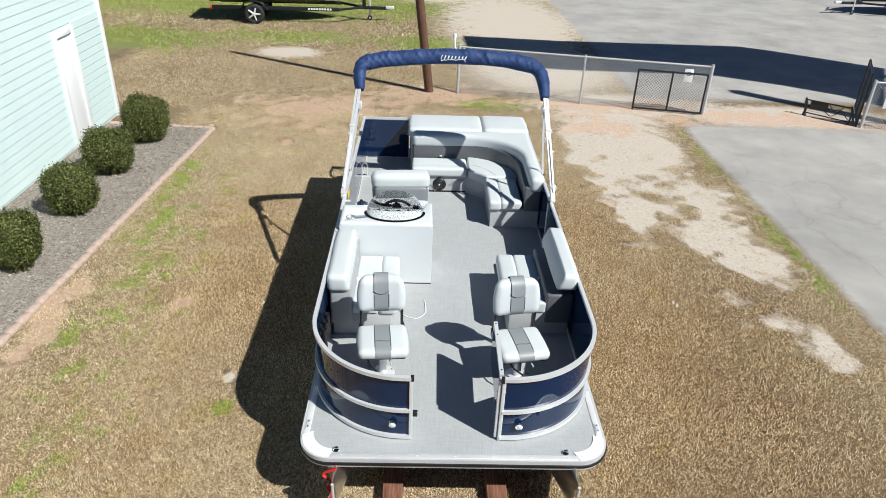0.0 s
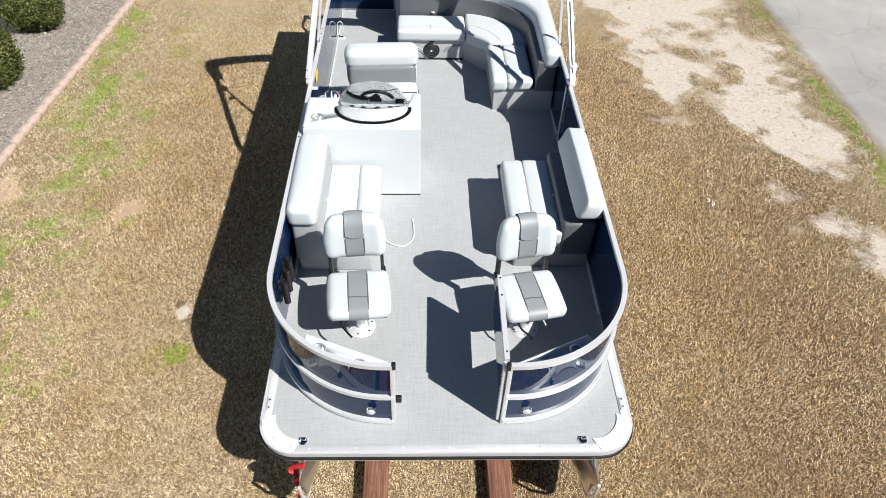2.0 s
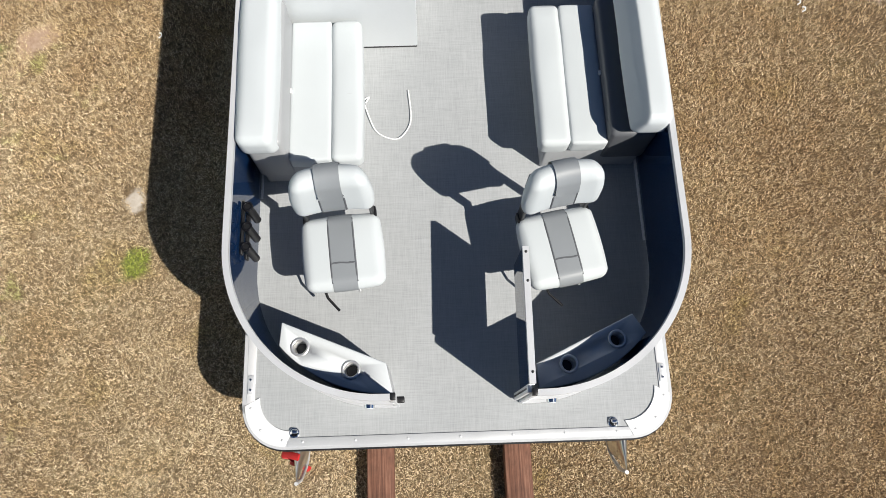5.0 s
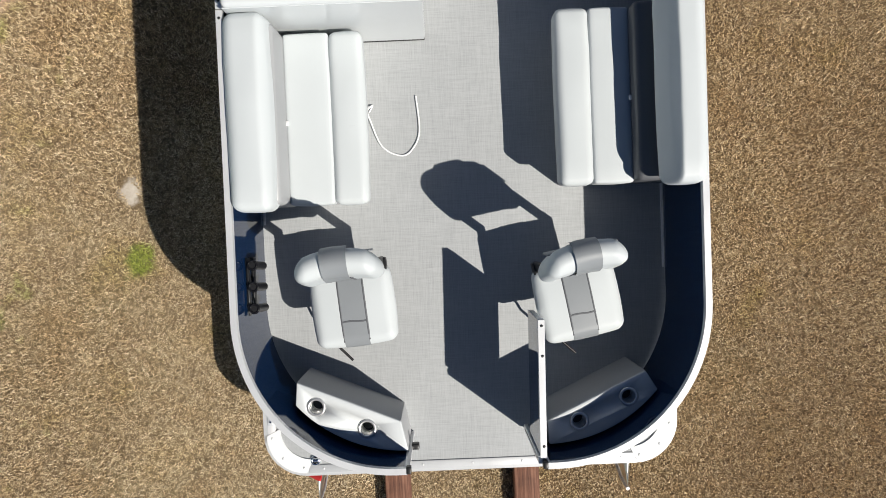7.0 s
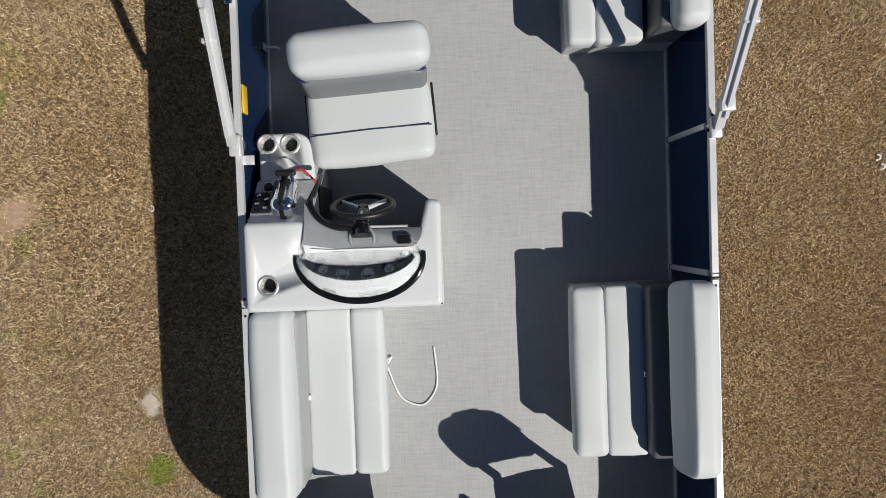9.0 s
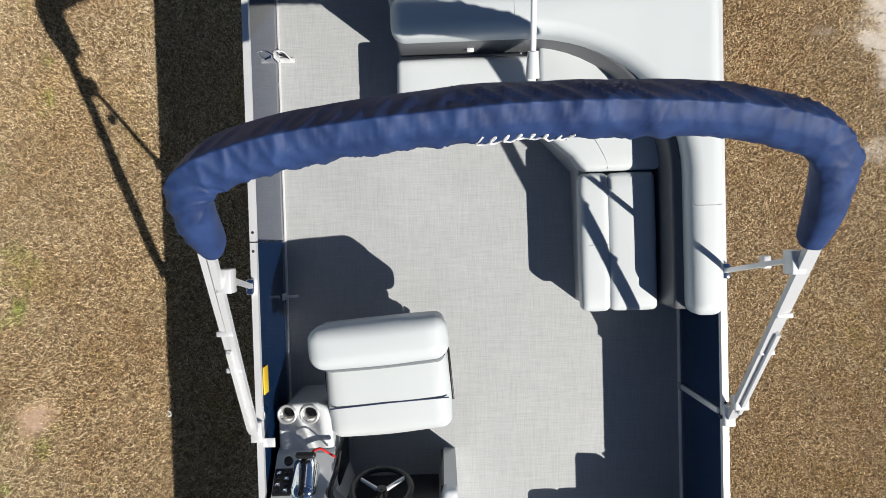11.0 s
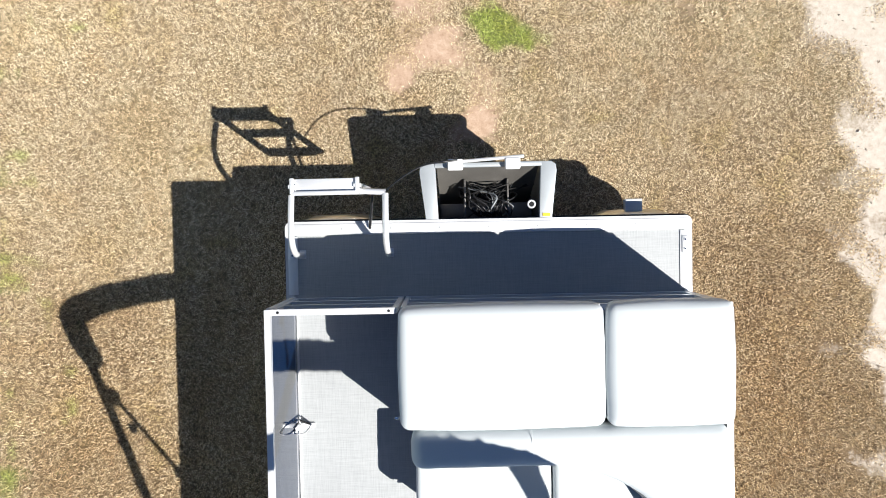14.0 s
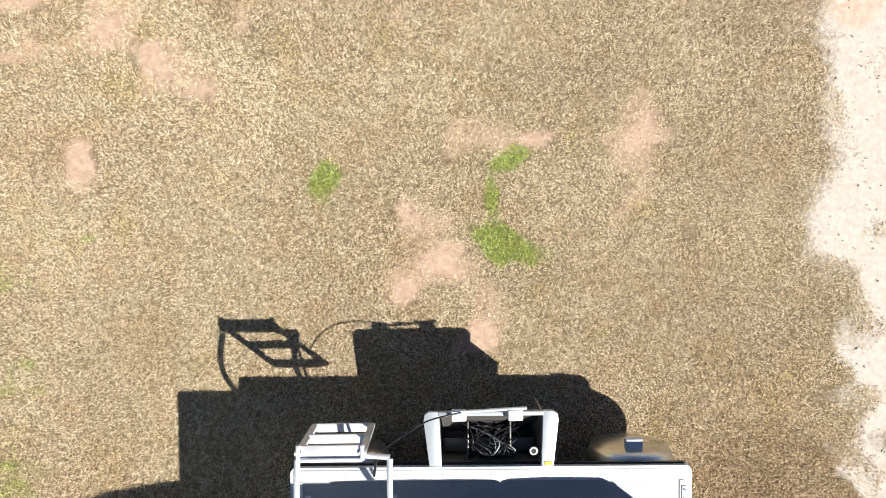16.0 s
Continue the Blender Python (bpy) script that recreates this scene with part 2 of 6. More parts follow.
def ring(c, r, thick, n=28, k=8, bm=None, m=None, flat=1.0):
    made = bmesh.new()
    rows = []
    for i in range(n):
        a = 2 * math.pi * i / n
        rows.append([made.verts.new(((r + thick * math.cos(b)) * math.cos(a), (r + thick * math.cos(b)) * math.sin(a), flat * thick * math.sin(b))) for b in (2 * math.pi * j / k for j in range(k))])
    for i in range(n):
        a, b = rows[i], rows[(i + 1) % n]
        for j in range(k):
            made.faces.new((a[j], b[j], b[(j + 1) % k], a[(j + 1) % k]))
    bmesh.ops.recalc_face_normals(made, faces=made.faces)
    smooth(made, 80)
    bmesh.ops.transform(made, matrix=Matrix.Translation(c) @ (m or Matrix()), verts=made.verts)
    return join(bm, made)


def drill(ob, x, y, z0, z1, r):
    """Cuts a round hole into a part."""
    cutter = part("cutter", tube([(x, y, z0), (x, y, z1)], r, 28), CHROME, ob.parent)
    mod = ob.modifiers.new("hole", "BOOLEAN")
    mod.operation, mod.object, mod.solver = "DIFFERENCE", cutter, "EXACT"
    bpy.context.view_layer.update()
    me = bpy.data.meshes.new_from_object(ob.evaluated_get(bpy.context.evaluated_depsgraph_get()))
    ob.modifiers.clear()
    ob.data = me
    bpy.data.objects.remove(cutter)


def deep_cup(parent, hosts, x, y, z, r=0.046):
    """A stepped steel cup holder let into a hole: rim, ledge, wall, dark rubber bottom."""
    for ob in hosts:
        drill(ob, x, y, z - 0.11, z + 0.1, r - 0.001)
    rim = part("cup_holder", ring((x, y, z + 0.003), r + 0.003, 0.008, 32, 8, flat=0.6), STEEL, parent, "bright steel cup holder")
    wall = bmesh.new()
    rows = []
    for rr, dz in ((r, 0.004), (r * 0.95, -0.035), (r * 0.86, -0.038), (r * 0.80, -0.095), (r * 0.76, -0.10)):
        rows.append([wall.verts.new((x + rr * math.cos(math.pi * i / 14), y + rr * math.sin(math.pi * i / 14), z + dz)) for i in range(28)])
    for a, c in zip(rows, rows[1:]):
        for i in range(28):
            wall.faces.new((a[i], a[(i + 1) % 28], c[(i + 1) % 28], c[i]))
    part("well", smooth(wall, 30), STEEL, rim)
    part("mat", disc((x, y), r * 0.82, r * 0.82, z - 0.105, z - 0.092, 24), BLACK, rim)
    return rim


# ---------------------------------------------------------------- ground
def blob(x, y, cx, cy, rx, ry, rot=0.0):
    c, s = np.cos(rot), np.sin(rot)
    u, v = (x - cx) * c + (y - cy) * s, -(x - cx) * s + (y - cy) * c
    return np.clip(1.0 - 0.52 * np.sqrt((u / rx) ** 2 + (v / ry) ** 2), 0, 1)


def clumps(x, y, scale):
    """Smooth random field in plan between 0 and 1."""
    def cell(i, j):
        return np.modf(np.abs(np.sin(i * 127.1 + j * 311.7 + scale * 17.3) * 43758.5453))[0]
    u, v = x * scale, y * scale
    i, j = np.floor(u), np.floor(v)
    f, g = u - i, v - j
    f, g = f * f * (3 - 2 * f), g * g * (3 - 2 * g)
    return (cell(i, j) * (1 - f) + cell(i + 1, j) * f) * (1 - g) + (cell(i, j + 1) * (1 - f) + cell(i + 1, j + 1) * f) * g


def ground_masks(x, y):
    """Cover of pale sand, red clay, green grass and asphalt at places in plan."""
    sand = np.zeros_like(x)
    for b in ((4.2, 14.3, 1.25, 1.5), (4.3, 15.2, 1.4, 0.9), (4.85, 13.3, 0.6, 1.3), (4.0, 12.4, 0.95, 1.6), (4.1, 13.4, 1.0, 1.2), (4.5, 11.0, 1.15, 1.3), (3.9, 10.6, 0.5, 0.5), (4.65, 9.6, 0.75, 0.65), (4.95, 8.7, 0.6, 0.75), (3.45, 12.75, 0.42, 0.85), (3.55, 11.5, 0.42, 0.62), (3.5, 10.4, 0.5, 0.62), (3.5, 9.55, 0.36, 0.5), (3.5, 14.2, 0.6, 0.8), (4.6, 7.1, 0.42, 0.75, 0.5), (5.0, 6.7, 0.3, 0.5),
              (4.25, 9.2, 0.3, 0.35), (3.25, 10.6, 0.24, 0.26), (3.3, 9.95, 0.14, 0.15), (3.7, 10.2, 0.3, 0.4), (3.2, 12.6, 0.4, 0.6), (3.3, 13.3, 0.4, 0.7), (3.35, 12.0, 0.35, 0.6),
              (5.0, 16.2, 2.6, 1.0), (8.6, 15.6, 2.6, 0.9), (3.4, 19.8, 2.2, 3.0), (3.2, 26.0, 2.6, 6.0), (-3.8, 20.4, 1.0, 0.7),
              (-2.0, 5.95, 0.06, 0.16, 0.5), (0.9, 32.0, 2.8, 3.0), (4.0, 38.0, 4.0, 9.0), (3.9, 3.6, 0.25, 0.3)):
        sand = np.maximum(sand, blob(x, y, *b))
    near = np.clip((13.6 - y) / 2.0, 0, 1) * (x > 2.5) * (x < 6.5)
    sand = np.where(sand > 0, sand - near * (0.50 * np.clip(clumps(x, y, 2.2) - 0.42, 0, 1) * 2 + 0.30 * (clumps(x, y, 5.5) - 0.45)), 0)
    clay = np.zeros_like(x)
    for b in ((-0.07, 12.66, 0.16, 0.13), (0.42, 11.90, 0.20, 0.34), (0.03, 12.30, 0.26, 0.16), (-0.2, 12.15, 0.16, 0.14), (0.25, 13.2, 0.26, 0.16), (1.55, 13.25, 0.24, 0.30, 0.3), (1.5, 12.85, 0.14, 0.24), (-2.6, 13.1, 0.12, 0.2), (-2.4, 14.1, 0.35, 0.12, 0.4), (-2.0, 13.9, 0.35, 0.14, -0.6),
              (0.6, 13.2, 0.3, 0.16), (1.9, 12.6, 0.16, 0.1), (-2.2, 15.4, 1.9, 1.1), (-1.2, 15.8, 1.0, 0.35), (0.4, 16.7, 1.6, 0.8),
              (4.4, 16.1, 2.8, 0.45), (8.0, 15.5, 2.0, 0.5), (10.4, 15.0, 1.2, 0.5), (-4.4, 7.0, 0.25, 0.8), (-2.95, 7.4, 0.28, 0.2, 0.7), (-3.1, 7.05, 0.16, 0.14), (4.0, 14.6, 0.9, 0.5), (3.6, 15.3, 0.8, 0.25), (5.9, 15.2, 0.5, 0.4), (-3.2, 14.4, 0.6, 0.2)):
        clay = np.maximum(clay, blob(x, y, *b))
    clay = clay - (clay > 0) * (0.6 * (clumps(x, y, 4.1) - 0.45) + 0.5 * (clumps(x, y, 9.3) - 0.5))
    green = np.zeros_like(x)
    for b in ((-0.76, 12.95, 0.16, 0.16), (0.60, 12.45, 0.26, 0.15, -0.5), (0.46, 12.75, 0.07, 0.22), (0.62, 13.1, 0.18, 0.08, 0.5), (-1.95, 5.45, 0.10, 0.12),
              (-3.95, 9.5, 0.16, 1.6), (-4.1, 11.0, 0.2, 1.6), (-4.0, 6.6, 0.2, 0.4), (-9.0, 21.6, 2.8, 1.6), (-4.0, 22.4, 3.5, 1.2),
              (0.2, 22.0, 1.5, 1.0), (-6.0, 28.0, 9.0, 3.0), (1.6, 15.9, 0.8, 0.4), (5.75, 13.0, 0.25, 2.0), (5.7, 9.0, 0.3, 2.0), (-3.6, 8.5, 0.9, 4.5), (-3.4, 4.8, 0.7, 1.2)):
        green = np.maximum(green, blob(x, y, *b) * (0.62 if b[0] > 5 else 0.74 if -4.2 < b[0] < -3.9 else 0.47 if b[0] in (-3.6, -3.4) else 1.0))
    green = green - (green > 0) * (0.4 * (clumps(x, y, 6.3) - 0.45) + 0.3 * (clumps(x, y, 13.0) - 0.5))
    lot = np.clip((x - 5.88 - 0.0 * y) * 2 + 0.5, 0, 1) * np.clip((14.9 - y) * 1.2 + 0.5, 0, 1)
    road = np.clip((x - 5.45) * 1.5 + 0.5, 0, 1) * np.clip((y - 16.9) * 1.0 + 0.5, 0, 1)
    brown = np.zeros_like(x)
    for b in ((2.9, 6.2, 1.7, 2.8), (2.9, 3.6, 2.2, 1.8), (2.5, 9.6, 0.8, 1.3), (-2.6, 4.6, 1.5, 2.4), (-2.3, 7.8, 0.9, 1.9), (-2.6, 9.6, 0.6, 1.0)):
        brown = np.maximum(brown, blob(x, y, *b) * (1.0 if b[0] > 0 else 0.5 if b[1] < 5 else 0.85))
    return sand, clay, green, np.maximum(lot, road), brown


def ground_material():
    m, n, l, p = nt("dry_lawn_ground")
    co = n.new("ShaderNodeTexCoord").outputs["Object"]
    at = {}
    for k in ("sand", "clay", "green", "asphalt", "brown"):
        a = n.new("ShaderNodeAttribute")
        a.attribute_name = k
        at[k] = a.outputs["Fac"]
    edge = noise_tex(n, l, 5.0, 6, 0.7, co)
    edge2 = noise_tex(n, l, 28, 4, 0.7, co)
    fray = mathn(n, l, "ADD", mathn(n, l, "MULTIPLY", edge, 0.6), mathn(n, l, "MULTIPLY", edge2, 0.4))

    def cover(mask, soft=0.12, shiftv=0.0):
        r = n.new("ShaderNodeMapRange")
        r.inputs["From Min"].default_value = -soft
        r.inputs["From Max"].default_value = soft
        l.new(mathn(n, l, "ADD", mathn(n, l, "SUBTRACT", mask, fray), shiftv), r.inputs["Value"])
        return r.outputs["Result"]

    fine = noise_tex(n, l, 130, 5, 0.75, co, 1.5)
    mid = noise_tex(n, l, 18, 5, 0.7, co)
    big = noise_tex(n, l, 0.7, 4, 0.6, co)
    straw = ramp(n, l, fine, ((0.32, (0.075, 0.055, 0.032)), (0.46, (0.18, 0.138, 0.086)), (0.58, (0.30, 0.24, 0.158)), (0.70, (0.45, 0.372, 0.26))))
    tone = ramp(n, l, big, ((0.3, (0.78, 0.72, 0.66)), (0.5, (1.0, 0.98, 0.95)), (0.7, (1.05, 1.1, 0.95))))
    grass = mixc(n, l, 1.0, straw, tone, "MULTIPLY")
    clump = ramp(n, l, mid, ((0.3, (0.62, 0.58, 0.5)), (0.6, (1.0, 1.0, 1.0)), (0.75, (1.2, 1.2, 1.15))))
    grass = mixc(n, l, 1.0, grass, clump, "MULTIPLY")
    grass = mixc(n, l, mathn(n, l, "MULTIPLY", at["brown"], 0.7), grass, mixc(n, l, 1.0, grass, (0.60, 0.43, 0.30), "MULTIPLY"))
    green = ramp(n, l, fine, ((0.3, (0.08, 0.12, 0.025)), (0.7, (0.28, 0.36, 0.10))))
    col = mixc(n, l, mathn(n, l, "MULTIPLY", cover(at["green"], 0.10, 0.02), 0.6), grass, green)
    clay = ramp(n, l, mathn(n, l, "ADD", mathn(n, l, "MULTIPLY", mid, 0.5), mathn(n, l, "MULTIPLY", fine, 0.5)), ((0.34, (0.35, 0.228, 0.155)), (0.48, (0.50, 0.347, 0.25)), (0.64, (0.63, 0.48, 0.375))))
    sand = ramp(n, l, mathn(n, l, "ADD", mathn(n, l, "MULTIPLY", mid, 0.6), mathn(n, l, "MULTIPLY", fine, 0.4)), ((0.30, (0.38, 0.322, 0.26)), (0.5, (0.50, 0.442, 0.373)), (0.68, (0.605, 0.55, 0.482))))
    col = mixc(n, l, cover(at["sand"], 0.10), col, sand)
    col = mixc(n, l, mathn(n, l, "MULTIPLY", cover(at["clay"], 0.11), 0.75), col, clay)
    tar = ramp(n, l, mathn(n, l, "ADD", mathn(n, l, "MULTIPLY", fine, 0.5), mathn(n, l, "MULTIPLY", big, 0.5)), ((0.36, (0.29, 0.281, 0.268)), (0.5, (0.36, 0.349, 0.332)), (0.64, (0.42, 0.407, 0.386))))
    vor = n.new("ShaderNodeTexVoronoi")
    vor.feature = "DISTANCE_TO_EDGE"
    vor.inputs["Scale"].default_value = 0.3
    warp = n.new("ShaderNodeVectorMath")
    warp.operation = "ADD"
    wob = n.new("ShaderNodeTexNoise")
    wob.inputs["Scale"].default_value = 0.9
    wob.inputs["Detail"].default_value = 6
    l.new(co, wob.inputs["Vector"])
    l.new(co, warp.inputs[0])
    l.new(wob.outputs["Color"], warp.inputs[1])
    l.new(warp.outputs["Vector"], vor.inputs["Vector"])
    crack = ramp(n, l, vor.outputs["Distance"], ((0.0, (0.78, 0.77, 0.75)), (0.006, (1, 1, 1))))
    tar = mixc(n, l, mathn(n, l, "MULTIPLY", edge, 1.2), tar, mixc(n, l, 1.0, tar, crack, "MULTIPLY"))
    patch = ramp(n, l, noise_tex(n, l, 0.35, 5, 0.65, co), ((0.35, (0.92, 0.92, 0.93)), (0.65, (1.05, 1.04, 1.02))))
    tar = mixc(n, l, 1.0, tar, patch, "MULTIPLY")
    r = n.new("ShaderNodeMapRange")
    r.inputs["From Min"].default_value = 0.3
    r.inputs["From Max"].default_value = 0.7
    l.new(mathn(n, l, "ADD", at["asphalt"], mathn(n, l, "MULTIPLY", mathn(n, l, "SUBTRACT", edge, 0.5), 0.5)), r.inputs["Value"])
    col = mixc(n, l, r.outputs["Result"], col, tar)
    l.new(col, p.inputs["Base Color"])
    p.inputs["Roughness"].default_value = 0.9
    p.inputs["Specular IOR Level"].default_value = 0.2
    bump(n, l, p, fine, 0.4, 0.012)
    return m


GROUND_MAT = ground_material()


def build_ground():
    xs = np.concatenate([[-2500, -600, -150, -50, -25], np.arange(-14, 2.39, 0.2), np.arange(2.4, 6.6, 0.08), np.arange(6.8, 16.01, 0.2), [20, 26, 40, 150, 600, 2500]])
    ys = np.concatenate([[-2500, -600, -150, -40, -12], np.arange(-3, 5.39, 0.2), np.arange(5.4, 15.2, 0.08), np.arange(15.4, 34.01, 0.2), [38, 44, 60, 150, 600, 2500]])
    X, Y = np.meshgrid(xs, ys)
    verts = np.stack([X.ravel(), Y.ravel(), np.zeros(X.size)], 1)
    nx = len(xs)
    idx = np.arange(X.size).reshape(X.shape)
    faces = np.stack([idx[:-1, :-1].ravel(), idx[:-1, 1:].ravel(), idx[1:, 1:].ravel(), idx[1:, :-1].ravel()], 1)
    me = bpy.data.meshes.new("ground")
    me.from_pydata(verts.tolist(), [], faces.tolist())
    for k, v in zip(("sand", "clay", "green", "asphalt", "brown"), ground_masks(verts[:, 0], verts[:, 1])):
        a = me.attributes.new(k, "FLOAT", "POINT")
        a.data.foreach_set("value", v.astype(np.float32))
    me.materials.append(GROUND_MAT)
    return tagged(new("ground", me), "dry straw-coloured lawn with sand, clay and worn asphalt", "ground", kind="structure")


build_ground()

# ---------------------------------------------------------------- pontoon boat
XL, XR = -0.908, 1.647          # deck edges
FL, FR = -0.877, 1.622          # fence line
Y0, Y1 = 4.092, 11.03            # bow and stern of the deck
DECK, RAIL = 0.735, 1.405       # deck top, top of fence
boat = thing("pontoon_boat", ((XL + XR) / 2, (Y0 + Y1) / 2, 0), "navy and silver pontoon boat on dry lawn, grey woven deck", "boat")
BO = boat.location.copy()


def bpart(name, bm, mat, parent=None, label=""):
    """A part of the boat, given in world places."""
    return part(name, shift(bm, BO), mat, parent or boat, label)


def deck_outline(inset=0.0, r=0.24):
    pts = []
    x0, x1, y0, y1 = XL + inset, XR - inset, Y0 + inset, Y1 - inset
    for cx, cy, rr, a0 in ((x0 + r, y0 + r, r, 180), (x1 - r, y0 + r, r, 270), (x1 - 0.015, y1 - 0.015, 0.015, 0), (x0 + 0.015, y1 - 0.015, 0.015, 90)):
        for k in range(9):
            a = radians(a0 + 90 * k / 8)
            pts.append((cx + rr * math.cos(a), cy + rr * math.sin(a)))
    return pts


RIM_ALU = simple("anodised_rim", (0.60, 0.61, 0.62), 0.4, metal=0.25, var=0.06, scale=5, fine=150, bmp=0.05)
deck = bpart("deck", solid(deck_outline(0.03), DECK - 0.045, DECK, 0), FLOOR, label="grey woven vinyl deck floor")
# edge trim: rim round the deck
rim_pts = deck_outline(0.012)
bpart("edge_trim", strip(rim_pts + rim_pts[:2], 0.05, DECK - 0.085, DECK + 0.004), RIM_ALU, label="pale aluminium edge trim")
bpart("rub_rail", strip(rim_pts + rim_pts[:2], 0.012, DECK - 0.06, DECK - 0.035, offset=-0.03), BLACK)
# broad trims at bow and stern


def corner_plate(side):
    b = bmesh.new()
    x = XL if side < 0 else XR
    pts = [(x - side * (0.245 - 0.24 * math.cos(radians(a))), Y0 + 0.245 - 0.24 * math.sin(radians(a))) for a in range(0, 91, 10)]
    inner = [(x - side * (0.29 - 0.20 * math.cos(radians(a)) * 1.0), Y0 + 0.29 - 0.2 * math.sin(radians(a))) for a in range(0, 91, 10)]
    lo = [b.verts.new((*p, DECK + 0.001)) for p in pts + inner[::-1]]
    hi = [b.verts.new((*p, DECK + 0.009)) for p in pts + inner[::-1]]
    m = len(lo)
    for i in range(m):
        b.faces.new((lo[i], lo[(i + 1) % m], hi[(i + 1) % m], hi[i]))
    k = len(pts)
    for i in range(k - 1):
        b.faces.new((hi[i], hi[i + 1], hi[m - 2 - i], hi[m - 1 - i]))
    bmesh.ops.recalc_face_normals(b, faces=b.faces)
    return b


for side in (-1, 1):
    bpart("corner_plate", corner_plate(side), WHITE, label="white moulded deck corner")
bpart("bow_trim", bx((XL + 0.26, Y0 + 0.004, DECK), (XR - 0.26, Y0 + 0.055, DECK + 0.008), 0.003), RIM_ALU)
bpart("stern_trim", bx((XL + 0.01, Y1 - 0.075, DECK), (XR - 0.01, Y1 - 0.004, DECK + 0.008), 0.003), ALU_TRIM)
for x in (XL + 0.035, XR - 0.035):
    bpart("side_trim", bx((x - 0.03, 10.58, DECK), (x + 0.03, Y1 - 0.08, DECK + 0.007), 0.002), ALU_TRIM)
    bpart("side_trim", bx((x - 0.025, Y0 + 0.26, DECK), (x + 0.025, 4.95, DECK + 0.007), 0.002), ALU_TRIM)
# cross members and skirt
for i in range(14):
    y = Y0 + 0.25 + i * 0.5
    bpart("cross_member", bx((XL + 0.06, y - 0.02, DECK - 0.125), (XR - 0.06, y + 0.02, DECK - 0.047), 0.004), ALU)
# pontoons
def hull_tube(x):
    """Round tube whose bow tapers to an upswept upright blade; domed stern end."""
    b, rows = bmesh.new(), []
    for y, w, lo, hi in ((11.095, 0.05, 0.31, 0.40), (11.09, 0.18, 0.18, 0.53), (11.06, 0.265, 0.09, 0.62), (11.0, 0.292, 0.063, 0.647), (5.3, 0.292, 0.063, 0.647), (5.0, 0.272, 0.068, 0.648),
                         (4.75, 0.225, 0.085, 0.65), (4.5, 0.155, 0.12, 0.652), (4.3, 0.095, 0.165, 0.655), (4.12, 0.048, 0.225, 0.66), (4.02, 0.02, 0.27, 0.662), (3.99, 0.008, 0.30, 0.664)):
        sharp = min(1, max(0, (5.0 - y) / 0.9))
        row = []
        for k in range(32):
            a = 2 * math.pi * k / 32
            c, s_ = math.cos(a), math.sin(a)
            c *= 1 - 0.35 * sharp * abs(s_) if s_ < 0 else 1 - 0.1 * sharp * s_
            row.append(b.verts.new((x + w * c, y - 0.10 * sharp * max(0, s_), (lo + hi) / 2 + (hi - lo) / 2 * s_)))
        rows.append(row)
    for p, q in zip(rows, rows[1:]):
        for k in range(32):
            b.faces.new((p[k], p[(k + 1) % 32], q[(k + 1) % 32], q[k]))
    b.faces.new(rows[0])
    b.faces.new(rows[-1][::-1])
    bmesh.ops.recalc_face_normals(b, faces=b.faces)
    return smooth(b, 50)


for x in (-0.605, 1.36):
    b = hull_tube(x)
    tb = bpart("pontoon", b, TUBE, label="bare aluminium pontoon tube")
    bpart("keel", bx((x - 0.02, 5.0, 0.0), (x + 0.02, 10.8, 0.08), 0.008), ALU, tb)
    bpart("nose_keel", tube([(x, 5.2, 0.063), (x, 4.75, 0.085), (x, 4.3, 0.165), (x, 4.12, 0.225), (x, 4.02, 0.27), (x, 3.965, 0.34), (x, 3.90, 0.50), (x, 3.885, 0.66)], 0.012, 8), ALU, tb)
    for y in (5.2, 6.7, 8.2, 9.7, 10.8):
        bpart("bracket", bx((x - 0.09, y - 0.05, 0.60), (x + 0.09, y + 0.05, DECK - 0.12), 0.005), ALU, tb)


def fence(pts, posts=(), z_mid=0.47, name="fence_section", rails=None, skin=-1, low=0.015, label="navy gloss fence panel in aluminium rails"):
    """Top rail with panels, lower rails and posts hung on it."""
    top = bpart(name, strip(pts, 0.034, RAIL - 0.034, RAIL), ALU, label=label)
    zb = DECK + low
    zm = DECK + (RAIL - DECK) * z_mid
    for z in (rails or (zm,)):
        bpart("mid_rail", strip(pts, 0.03, z - 0.016, z + 0.016), ALU, top)
    bpart("bottom_rail", strip(pts, 0.032, zb, zb + 0.032), ALU, top)
    bpart("panel", strip(pts, 0.008, zb + 0.004, RAIL - 0.034, offset=skin * 0.0125), NAVY, top)
    for x, y in posts:
        bpart("post", bx((x - 0.015, y - 0.015, DECK if low < 0.1 else zb), (x + 0.015, y + 0.015, RAIL - 0.034), 0.003), ALU, top)
    return top


def bow_curve(side):
    cx, a = (-0.05, FL - -0.05) if side < 0 else (0.795, FR - 0.795)
    x_in = 0.0 if side < 0 else 0.745
    pts = [(x_in, 4.315)]
    for k in range(0, 25):
        t = radians(90 * k / 24)
        pts.append((cx + a * math.sin(t), 5.15 - 0.835 * math.cos(t)))
    return pts


